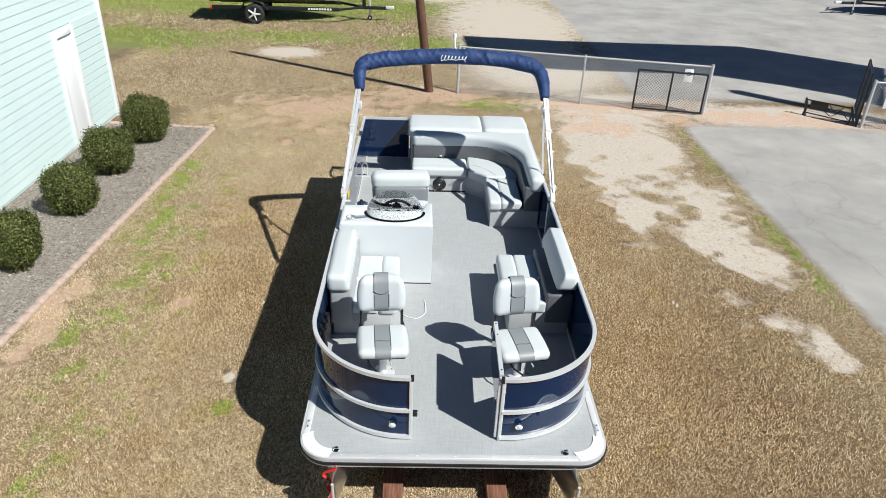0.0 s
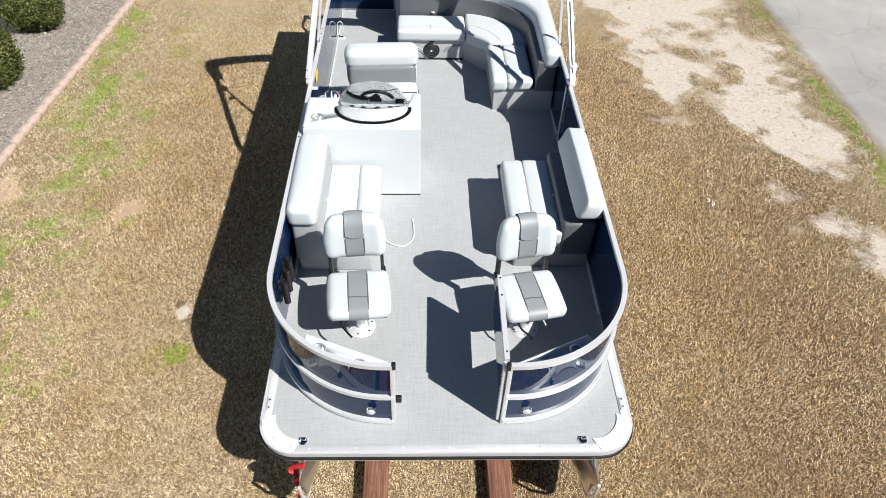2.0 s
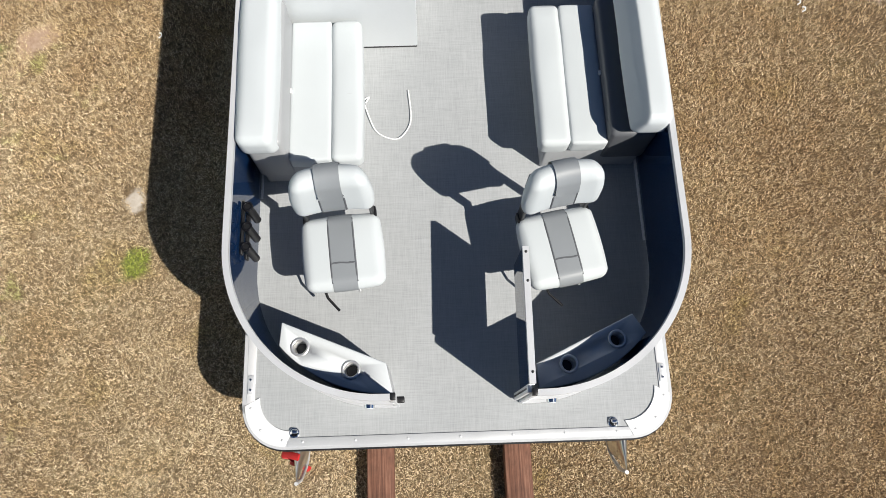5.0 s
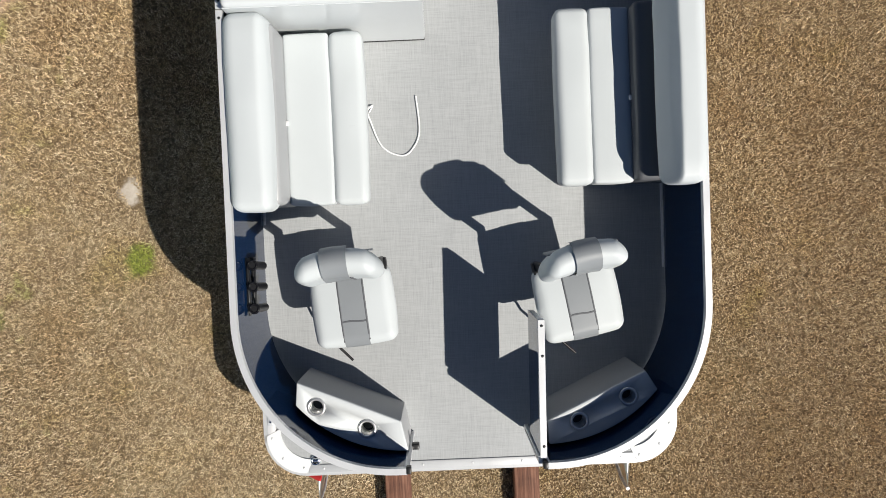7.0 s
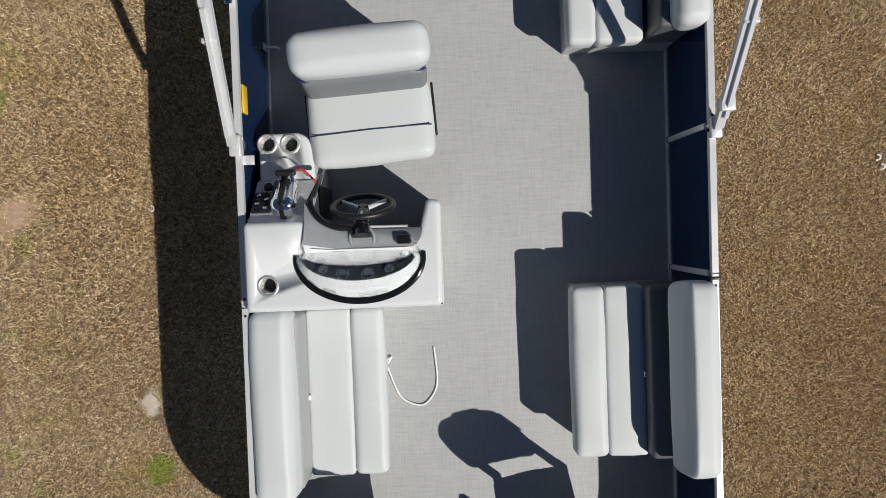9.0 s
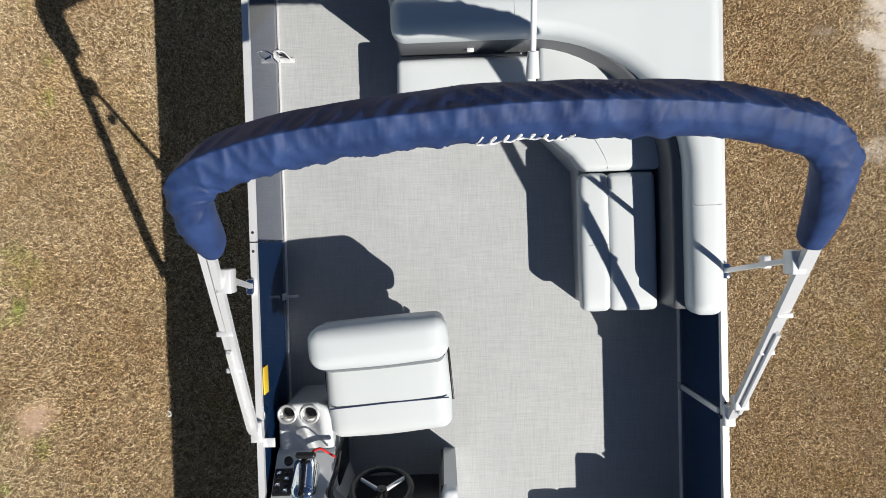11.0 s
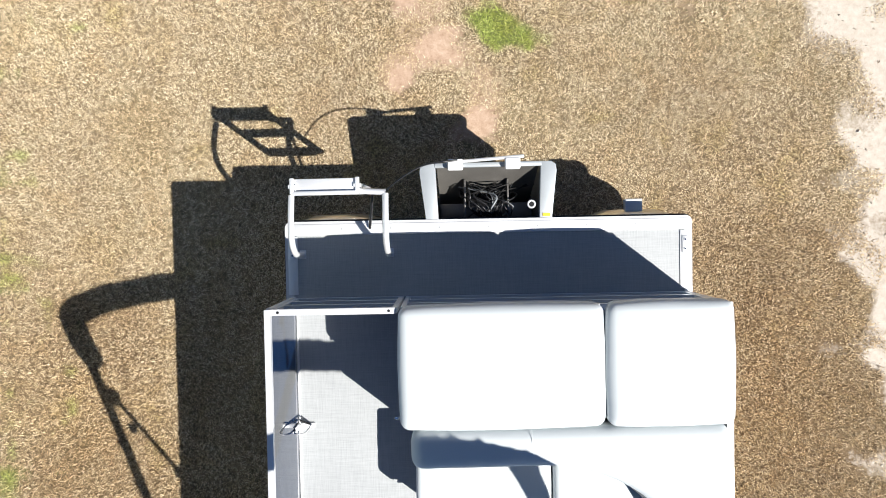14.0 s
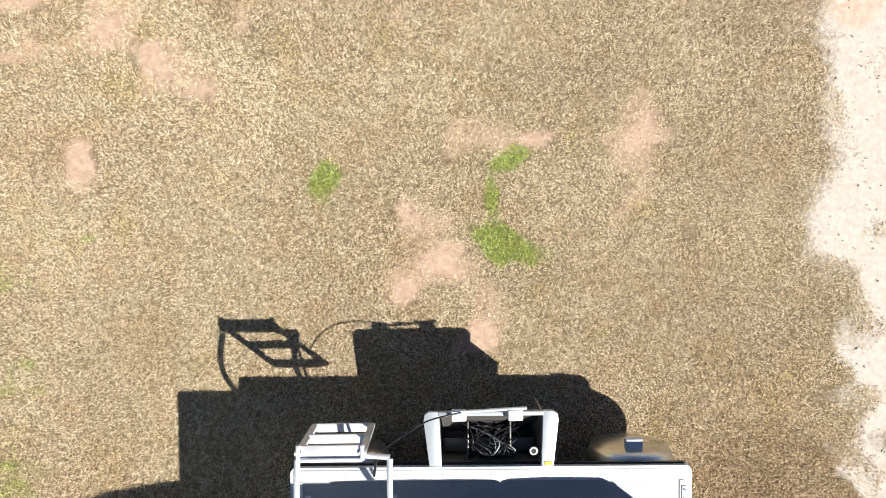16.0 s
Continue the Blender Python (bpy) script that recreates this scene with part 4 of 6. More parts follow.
ws = part("windscreen", cq(screen()), ACRYLIC, console, "clear smoked windscreen")
ws.visible_shadow = False
SMOKED = simple("smoked_gauge_panel", (0.06, 0.075, 0.088), 0.12, var=0.2, scale=9, bmp=0.0)
b = bmesh.new()
rows = []
for k in range(29):
    t = radians(9 + 162 * k / 28)
    u = 2 * t / math.pi - 1
    lo, up = lens_arc(t, 0.287, 0.128, 7.035), lens_arc(t, 0.27, 0.055, 7.04)
    rows.append([b.verts.new((lo[0], lo[1], CZ + 0.077 - 0.05 * abs(u) ** 3)), b.verts.new(((lo[0] + up[0]) / 2, (lo[1] + up[1]) / 2, CZ + 0.055 - 0.025 * abs(u) ** 3)), b.verts.new((up[0], up[1], CZ + 0.031))])
for a, c in zip(rows, rows[1:]):
    for k in range(2):
        b.faces.new((a[k], a[k + 1], c[k + 1], c[k]))
bmesh.ops.solidify(b, geom=list(b.faces), thickness=0.004)
bmesh.ops.recalc_face_normals(b, faces=b.faces)
dp = part("gauge_panel", cq(smooth(b)), SMOKED, console, "dark smoked curved gauge panel")
for x, y, r in ((-0.43, 6.972, 0.021), (-0.335, 6.944, 0.030), (-0.21, 6.942, 0.030), (-0.10, 6.962, 0.020)):
    gm = Matrix.Rotation(radians(-35), 4, "X")
    g = part("gauge", cq(ring((x, y, CZ + 0.062), r, 0.0035, 24, 6, m=gm)), CHROME, dp, "chrome gauge bezel")
    part("gauge_face", cq(disc((x, y), r - 0.004, r - 0.006, CZ + 0.052, CZ + 0.062, 20)), SMOKED, g)
part("warning_plate", cq(bx((-0.06, 6.972, CZ + 0.03), (0.005, 7.006, CZ + 0.040), 0.002)), BLACK_GLOSS, dp)
part("dash", cq(cowl(3, 7)), DASH, console, "grey sloping dashboard")
part("hood_line", cq(tube([(-0.50, 7.076, CZ + 0.022), (-0.40, 7.066, CZ + 0.021), (-0.10, 7.066, CZ + 0.021), (0.0, 7.066, CZ + 0.021)], 0.0025, 5)), DARK_GREY, console)
# Black liners added to soak up bounce and darken the shade under the dash.
part("footwell", cq(bx((-0.50, 7.105, DECK + 0.02), (0.07, 7.13, CZ - 0.09), 0.004)), BLACK, console, "black panel added to darken the shade under the dash")
part("shade_liner_side", cq(bx((0.085, 7.13, DECK + 0.02), (0.098, 7.285, CZ - 0.12), 0.003)), BLACK, console)
part("shade_liner_side", cq(bx((-0.508, 7.13, DECK + 0.02), (-0.496, 7.42, AZ - 0.02), 0.003)), BLACK, console)
part("compass", cq(cushion((-0.02, 7.105, CZ + 0.028), (0.078, 0.05, 0.034), 0.014, 0)), BLACK_GLOSS, console, "small black dash compass")
part("grab_bar", cq(tube(curve_pts([(-0.47, 7.46, AZ + 0.10), (-0.475, 7.40, AZ + 0.20), (-0.50, 7.32, CZ - 0.02), (-0.485, 7.27, CZ + 0.0), (-0.44, 7.215, CZ + 0.008), (-0.37, 7.18, CZ + 0.008), (-0.30, 7.172, CZ + 0.006), (-0.24, 7.172, CZ + 0.004)], 6), [0.013] * 12 + [0.018] * 31, 10)), BLACK_GLOSS, console, "padded black dash rail")
part("dash_lip", cq(tube([(-0.22, 7.175, CZ - 0.002), (0.0, 7.172, CZ - 0.002)], 0.006, 6)), ALU, console)
tilt = Matrix.Rotation(radians(-68), 4, "X")
wc = Vector((-0.235, 7.285, CZ - 0.10))
whl = part("steering_wheel", cq(ring(wc, 0.158, 0.017, 40, 10, m=tilt)), BLACK, console, "black steering wheel with bright spokes")
for a in (35, 145, 270):
    d = tilt @ Vector((math.cos(radians(a)), math.sin(radians(a)), 0))
    part("spoke", cq(tube([wc + tilt @ Vector((0, 0, -0.02)), wc + d * 0.15], [0.014, 0.010], 8)), ALU, whl)
part("hub", cq(tube([wc + tilt @ Vector((0, 0, -0.035)), wc + tilt @ Vector((0, 0, 0.006))], [0.034, 0.026], 16)), BLACK, whl)
col = part("column", cq(tube([wc + tilt @ Vector((0, 0, -0.02)), (-0.235, 7.21, CZ - 0.02), (-0.235, 7.17, CZ + 0.0), (-0.235, 7.125, CZ + 0.02)], [0.028, 0.036, 0.042, 0.050], 16)), BLACK_GLOSS, console)
part("column_base", cq(ring((-0.235, 7.118, CZ + 0.012), 0.062, 0.009, 28, 8, flat=0.5)), DASH, col)
part("column_ring", cq(tube([(-0.235, 7.205, CZ - 0.012), (-0.235, 7.185, CZ - 0.002)], 0.042, 16)), CHROME, col)
deep_cup(console, (ctop, cbody), -0.730 - at[0], 6.888 - at[1], CZ - at[2], 0.046)
deep_cup(console, (carm,), -0.774 - at[0], 7.655 - at[1], AZ - at[2], 0.046)
deep_cup(console, (carm,), -0.647 - at[0], 7.651 - at[1], AZ - at[2], 0.046)
slope = math.atan2(AZ + 0.03 - (CZ - 0.02), 0.25)
rm = Matrix.Translation((-0.67, 7.315, (CZ + AZ + 0.01) / 2)) @ Matrix.Rotation(slope, 4, "X")


def on_ramp(bm):
    bmesh.ops.transform(bm, matrix=rm, verts=bm.verts)
    return cq(bm)


sw = part("switch_panel", on_ramp(bx((-0.155, -0.07, 0.0), (-0.055, 0.085, 0.014), 0.004)), BLACK, console, "black rocker switch panel")
for i in range(2):
    for j in range(4):
        part("rocker_switch", on_ramp(bx((-0.142 + i * 0.045, -0.055 + j * 0.034, 0.014), (-0.118 + i * 0.045, -0.035 + j * 0.034, 0.022), 0.003)), CHROME if (i + j) % 2 else BLACK_GLOSS, sw)
th = part("throttle", on_ramp(cushion((0.025, 0.0, 0.045), (0.14, 0.235, 0.13), 0.05, 0)), CHROME, console, "chrome throttle control")
part("throttle_band", on_ramp(cushion((0.02, 0.0, 0.05), (0.036, 0.241, 0.134), 0.015, 0)), BLACK_GLOSS, th)
part("throttle_lever", on_ramp(tube([(0.045, 0.02, 0.05), (0.065, 0.06, 0.10), (0.06, 0.09, 0.13)], [0.014, 0.012, 0.012], 10)), CHROME, th)
part("lever_grip", on_ramp(cushion((0.03, 0.095, 0.135), (0.11, 0.035, 0.035), 0.015, 0)), BLACK, th)
part("ignition", on_ramp(disc((-0.09, 0.13), 0.026, 0.022, 0, 0.02, 18)), BLACK, console)
part("lanyard", on_ramp(tube(curve_pts([(0.06, 0.12, 0.12), (0.10, 0.14, 0.12), (0.14, 0.13, 0.09), (0.17, 0.14, 0.02)], 5), 0.008, 6, flat=0.5)), RED, console, "red safety lanyard")

# ---------------------------------------------------------------- bimini
LEG_WHITE = simple("anodised_white", (0.58, 0.59, 0.6), 0.4, metal=0.2, var=0.05, bmp=0.05)
at = (0.38, 7.62, RAIL)
bim = thing("bimini_top", at, "folded bimini top in navy canvas boot on white frame", "canopy")
bq = lambda bm: shift(bm, at)
arch = curve_pts(((-0.755, 8.63, 2.41), (-0.765, 8.74, 2.55), (-0.745, 8.86, 2.64), (-0.64, 8.945, 2.685), (-0.3, 9.02, 2.72), (0.4, 9.075, 2.755), (1.0, 9.065, 2.735), (1.38, 9.01, 2.69), (1.525, 8.92, 2.635), (1.575, 8.77, 2.53), (1.58, 8.58, 2.375)), 44)


BOOT_ROWS = []
crease_rng = random.Random(12)
CREASES = []
for k in range(64):
    # short puckers along the front seam, leaning either way
    CREASES.append((0.15 + 2.75 * k / 63 + crease_rng.uniform(-0.015, 0.015), crease_rng.choice((-0.7, 0.6, 0.9)), crease_rng.uniform(0.010, 0.018), crease_rng.uniform(0.005, 0.010) * (1 if k < 44 else 0.45), -1))
for k in range(34):
    # long slanting folds down the aft face, stronger towards the far end
    u_ = k / 33
    CREASES.append((0.25 + 2.6 * u_ + crease_rng.uniform(-0.03, 0.03), -0.85 if u_ > 0.4 else 0.5, crease_rng.uniform(0.010, 0.020), crease_rng.uniform(0.009, 0.019) * (0.45 + u_), 1))


def boot():
    """Canvas sleeve: a flat aft face, a rounded front, puckers along the front seam."""
    BOOT_ROWS.clear()
    sec = [Vector(q) for q in ((-0.012, 0.112), (-0.002, 0.110), (0.045, 0.045), (0.108, -0.062), (0.108, -0.075), (0.06, -0.102), (-0.04, -0.105), (-0.105, -0.075), (-0.122, -0.01), (-0.098, 0.072))]
    for _ in range(2):
        sec = [q for p0, p1 in zip(sec, sec[1:] + sec[:1]) for q in (p0.lerp(p1, 0.22), p0.lerp(p1, 0.78))]
    b = bmesh.new()
    n, rings, acc = len(sec), [], 0.0
    side0 = Vector((0, 1, 0))
    for i, p in enumerate(arch):
        d = (arch[min(i + 1, len(arch) - 1)] - arch[max(i - 1, 0)]).normalized()
        nrm = (side0 - d * side0.dot(d)).normalized()
        bi = d.cross(nrm)
        acc += (p - arch[max(i - 1, 0)]).length
        u = i / (len(arch) - 1)
        fat = 0.50 + 0.38 * min(1, 3.4 * u, 3.4 * (1 - u)) ** 0.7 + 0.03 * noise.noise(Vector((acc * 2.3, 0, 3)))
        row = []
        for q in sec:
            wr = 0.010 * noise.noise(Vector((acc * 5, q.x * 6, q.y * 6)))
            for at_s, slope, wide_, deep_, side_ in CREASES:
                off = acc - at_s + slope * (q.y - 0.03)
                if abs(off) < 3 * wide_:
                    if side_ < 0:
                        reach = min(1, max(0, (0.02 - q.x) / 0.03)) * min(1, max(0, (q.y + 0.09) / 0.05))
                    else:
                        reach = min(1, max(0, (q.x + 0.02) / 0.03)) * min(1, max(0, (q.y + 0.07) / 0.06))
                    wr += deep_ * reach * math.exp(-(off / wide_) ** 2)
            groove = math.exp(-((q.x + 0.095) / 0.010) ** 2) if q.y > 0.01 else 0.0
            wr -= 0.007 * groove
            v = q * fat + q.normalized() * wr
            row.append(b.verts.new(p + nrm * v.x + bi * v.y))
        rings.append(row)
        BOOT_ROWS.append([v.co.copy() for v in row])
    for a, c in zip(rings, rings[1:]):
        for k in range(n):
            b.faces.new((a[k], a[(k + 1) % n], c[(k + 1) % n], c[k]))
    b.faces.new(rings[0][::-1])
    b.faces.new(rings[-1])
    bmesh.ops.recalc_face_normals(b, faces=b.faces)
    return smooth(b, 80)


sleeve = boot()
BOOT_TREE = BVHTree.FromBMesh(sleeve)
part("canvas_boot", bq(sleeve), CANVAS, bim, "navy canvas storage boot")
for x, xt in ((FL - 0.01, -0.752), (FR + 0.01, 1.572)):
    part("mount", bq(bx((x - 0.03, 7.57, RAIL), (x + 0.03, 7.68, RAIL + 0.035), 0.006)), ALU, bim)
    o = -1 if x < 0 else 1
    low, high = Vector((x, 7.62, RAIL + 0.03)), Vector((xt, 8.62, 2.44))
    leg = part("leg", bq(tube([low, high], 0.021, 4, turn=math.pi / 4)), LEG_WHITE, bim)
    outer = Vector((o * 0.036, 0.012, 0.0))
    part("leg_tube", bq(tube([low + outer * 0.6, low.lerp(high, 0.985) + outer], 0.019, 4, turn=math.pi / 4)), LEG_WHITE, leg)
    part("leg_sleeve", bq(tube([low.lerp(high, 0.06) + outer * 0.6 + Vector((0, -0.026, 0.014)), low.lerp(high, 0.55) + outer * 0.7 + Vector((0, -0.026, 0.014))], 0.014, 4, turn=math.pi / 4)), ALU, leg)
    part("foot_clamp", bq(bx(low.lerp(high, 0.1) - Vector((0.02, 0.03, 0.03)), low.lerp(high, 0.1) + outer + Vector((0.02, 0.03, 0.03)), 0.006)), ALU, leg)
    part("brace", bq(tube([(x, 8.40, RAIL), (xt, 8.50, 2.26)], 0.016, 4, turn=math.pi / 4)), ALU, bim)
    part("brace_knob", bq(bx((x - 0.018, 8.44, 1.85), (x + 0.018, 8.50, 1.90), 0.006)), ALU, bim, "silver strut release knob")
    part("brace_foot", bq(bx((x - 0.02, 8.36, RAIL), (x + 0.02, 8.44, RAIL + 0.03), 0.004)), CHROME, bim)
    part("brace_clamp", bq(bx((xt - 0.03, 8.44, 2.22), (xt + 0.03, 8.54, 2.30), 0.006)), ALU, leg)
    for f in (0.42, 0.62):
        c = low.lerp(high, f) + outer * 0.6
        part("pin", bq(bx(c + Vector((-0.036, -0.012, -0.015)), c + Vector((0.036, 0.012, 0.03)), 0.004)), ALU, leg)
lp = part("light_pole", bq(tube([(0.45, 9.17, 2.80), (0.45, 9.45, 2.905)], 0.010, 10)), WHITE, bim, "white stern light on a pole")
part("lamp", bq(tube([(0.45, 9.43, 2.90), (0.45, 9.455, 2.91), (0.45, 9.46, 2.945), (0.45, 9.46, 2.96), (0.45, 9.46, 2.963)], [0.013, 0.025, 0.027, 0.023, 0.010], 12)), GELCOAT, lp)
part("pole_base", bq(tube([(0.45, 9.16, 2.796), (0.45, 9.24, 2.826)], [0.024, 0.018], 8)), GELCOAT, lp)

# ---------------------------------------------------------------- stern: ladder, motor pod
at = (-0.55, 10.95, DECK)
lad = thing("boarding_ladder", at, "folded aluminium boarding ladder on stern deck", "ladder")
lq = lambda bm: shift(bm, at)
for x in (-0.79, -0.235):
    pts = curve_pts(((x, 10.84, DECK), (x, 10.85, DECK + 0.2), (x, 10.92, DECK + 0.31), (x, 11.05, DECK + 0.33), (x, 11.2, DECK + 0.30)), 5)
    part("grab_rail", lq(tube(pts, 0.019, 10)), ALU, lad)
    part("foot", lq(bx((x - 0.02, 10.815, DECK), (x + 0.02, 10.87, DECK + 0.010), 0.003)), ALU, lad)
for x in (-0.776, -0.394):
    part("stile", lq(tube([(x, 11.25, DECK + 0.35), (x, 11.262, DECK - 0.22)], 0.030, 4, flat=0.5, turn=math.pi / 4)), ALU, lad)
    part("top_rail", lq(bx((x - 0.012, 11.205, 1.055), (x + 0.012, 11.30, 1.088), 0.004)), ALU, lad)
part("top_step", lq(bx((-0.765, 11.222, 1.045), (-0.405, 11.295, 1.068), 0.004)), ALU, lad)
part("top_bar", lq(bx((-0.776, 11.198, 1.05), (-0.394, 11.222, 1.088), 0.005)), ALU, lad)
for z in (0.80, 0.55):
    part("step", lq(bx((-0.765, 11.225, z - 0.012), (-0.405, 11.285, z + 0.006), 0.005)), ALU, lad)
part("link_bar", lq(tube([(-0.40, 11.22, DECK + 0.29), (-0.235, 11.21, DECK + 0.30)], 0.018, 10)), ALU, lad)
part("strut", lq(tube([(-0.36, 11.0, DECK + 0.02), (-0.32, 11.2, DECK + 0.2)], 0.009, 8)), BLACK, lad)

at = (0.39, 11.2, DECK - 0.3)
pod = thing("motor_bracket", at, "open aluminium motor bracket full of loose cables", "motor bracket")
pq = lambda bm: shift(bm, at)
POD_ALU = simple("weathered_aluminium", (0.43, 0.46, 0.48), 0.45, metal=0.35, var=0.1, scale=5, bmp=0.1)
# inside plates and leg use a darker aluminium than the flanges
POD_DARK = simple("dark_aluminium", (0.20, 0.19, 0.175), 0.42, metal=0.6, var=0.2, scale=6, bmp=0.1)
for s_ in (-1, 1):
    c = 0.395
    part("side_flange", pq(solid([(c + s_ * x, y) for x, y in ((0.32, 11.04), (0.40, 11.04), (0.435, 11.34), (0.43, 11.38), (0.40, 11.40), (0.335, 11.40))], 0.70, 0.735, 0.004)), POD_ALU, pod)
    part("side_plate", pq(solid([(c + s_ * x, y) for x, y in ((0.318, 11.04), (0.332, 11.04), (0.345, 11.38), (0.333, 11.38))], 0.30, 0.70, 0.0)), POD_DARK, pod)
part("floor_plate", pq(bx((0.07, 11.04, 0.29), (0.72, 11.2, 0.31), 0.003)), POD_DARK, pod)
part("aft_lip", pq(bx((0.055, 11.37, 0.70), (0.735, 11.40, 0.74), 0.006)), POD_ALU, pod)
b = bmesh.new()
v = [b.verts.new(q) for q in ((0.07, 11.385, 0.70), (0.72, 11.385, 0.70), (0.70, 11.16, 0.30), (0.09, 11.16, 0.30), (0.07, 11.373, 0.70), (0.72, 11.373, 0.70), (0.70, 11.148, 0.30), (0.09, 11.148, 0.30))]
for f in ((0, 1, 2, 3), (7, 6, 5, 4), (0, 3, 7, 4), (1, 5, 6, 2)):
    b.faces.new([v[i] for i in f])
bmesh.ops.recalc_face_normals(b, faces=b.faces)
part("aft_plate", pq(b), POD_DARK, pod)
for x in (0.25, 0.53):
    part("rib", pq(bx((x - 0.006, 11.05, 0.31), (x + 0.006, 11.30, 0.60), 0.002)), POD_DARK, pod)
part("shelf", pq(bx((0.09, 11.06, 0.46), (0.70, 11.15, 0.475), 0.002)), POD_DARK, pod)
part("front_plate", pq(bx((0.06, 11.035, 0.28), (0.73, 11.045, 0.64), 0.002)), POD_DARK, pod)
part("leg", pq(bx((0.2, 11.05, 0.0), (0.6, 11.14, 0.29), 0.01)), POD_DARK, pod)
part("steering_ram", pq(tube([(0.13, 11.40, 0.755), (0.62, 11.43, 0.775)], 0.011, 8)), ALU, pod)
plug = part("plug", pq(ring((0.67, 11.13, 0.70), 0.022, 0.007, 20, 6)), ALU, pod)
part("plug_cap", pq(tube([(0.67, 11.13, 0.68), (0.67, 11.13, 0.702)], 0.019, 16)), BLACK, plug)
part("tag", pq(bx((0.735, 11.05, 0.735), (0.785, 11.07, 0.738))), YELLOW, pod, "yellow warning tag")
part("antenna_cable", pq(tube(curve_pts([(0.2, 11.41, 0.80), (0.0, 11.38, 0.86), (-0.15, 11.3, 0.88), (-0.28, 11.2, 0.84)], 5), 0.006, 6)), BLACK, pod)
for x in (0.14, 0.5):
    part("foam_block", pq(bx((x, 11.35, 0.74), (x + 0.095, 11.42, 0.79), 0.008)), WHITE, pod)
rng = random.Random(5)
for k in range(26):
    x = 0.42 + rng.gauss(0, 0.05)
    pts = [(x, 11.05, 0.55), (x + rng.uniform(-.1, .1), 11.12, 0.62 + rng.uniform(0, .08)), (x + rng.uniform(-.15, .15), 11.2, 0.58 + rng.uniform(-.1, .1)), (x + rng.uniform(-.2, .2), 11.27, 0.5 + rng.uniform(-.15, .1))]
    part("cable", pq(tube(curve_pts(pts, 5), rng.uniform(0.0025, 0.006), 6)), BLACK if k % 9 else VINYL_GREY, pod)

# ---------------------------------------------------------------- timbers under the bow
def timber():
    """Red-brown sawn timber with grain running along y."""
    m, n, l, p = nt("red_brown_timber")
    co = n.new("ShaderNodeTexCoord").outputs["Object"]
    mp = n.new("ShaderNodeMapping")
    mp.inputs["Scale"].default_value = (70, 2.5, 70)
    l.new(co, mp.inputs["Vector"])
    grain = noise_tex(n, l, 1.0, 5, 0.65, mp.outputs["Vector"])
    worn = noise_tex(n, l, 7, 5, 0.7, co)
    base = ramp(n, l, grain, ((0.3, (0.075, 0.03, 0.018)), (0.5, (0.17, 0.075, 0.045)), (0.72, (0.30, 0.16, 0.105))))
    tone = ramp(n, l, worn, ((0.3, (0.7, 0.68, 0.66)), (0.7, (1.15, 1.12, 1.1))))
    l.new(mixc(n, l, 1.0, base, tone, "MULTIPLY"), p.inputs["Base Color"])
    p.inputs["Roughness"].default_value = 0.8
    bump(n, l, p, grain, 0.6, 0.003)
    return m


WOOD = timber()
for x in (-0.165, 0.755):
    th = tagged(part("timber", bx((-0.09, -3.2, 0), (0.09, 1.0, 0.13), 0.008), WOOD), "reddish brown timber beam on the grass under the boat", "beam", "timbers under the boat")
    th.location = (x, 6.4, 0)

# ---------------------------------------------------------------- house wall, bed, shrubs
SIDING = simple("pale_mint_siding", (0.62, 0.75, 0.735), 0.55, var=0.03, scale=1.5, fine=70, bmp=0.15)
wall = tagged(part("wall_house", bx((-6.75, -4.0, 0), (-6.43, 14.5, 3.3)), SIDING), "pale mint house wall clad in lap siding", "wall", kind="structure")
part("corner_trim", bx((-6.44, 14.42, 0.0), (-6.385, 14.53, 3.3), 0.006), WHITE, wall)
me = None
for k in range(22):
    b = bmesh.new()
    v = [b.verts.new(c) for c in ((-6.43, -4, 0), (-6.415, -4, 0), (-6.424, -4, 0.158), (-6.43, -4, 0.158), (-6.43, 12.48, 0), (-6.415, 12.48, 0), (-6.424, 12.48, 0.158), (-6.43, 12.48, 0.158))]
    for f in ((0, 1, 2, 3), (7, 6, 5, 4), (1, 5, 6, 2), (2, 6, 7, 3), (0, 4, 5, 1)):
        b.faces.new([v[i] for i in f])
    bmesh.ops.recalc_face_normals(b, faces=b.faces)
    if k * 0.15 + 0.1 > 2.1:
        for q in v[4:]:
            q.co.y = 14.43
    part("siding_board", b, SIDING, wall).location.z = 0.06 + 0.15 * k
    if k * 0.15 + 0.1 <= 2.1:
        b = bx((-6.43, 13.22, 0.012), (-6.405, 14.43, 0.15))
        part("siding_board", b, SIDING, wall).location.z = 0.06 + 0.15 * k
door = tagged(part("door_1", bx((-6.425, 12.58, 0.05), (-6.41, 13.12, 2.0), 0.004), WHITE), "white door in white frame", "door", kind="structure")
part("door_frame", bx((-6.43, 12.48, 0), (-6.375, 12.58, 2.1), 0.006), WHITE, door)
part("door_frame", bx((-6.43, 13.12, 0), (-6.375, 13.24, 2.1), 0.006), WHITE, door)
part("door_frame", bx((-6.43, 12.58, 2.0), (-6.375, 13.12, 2.1), 0.006), WHITE, door)

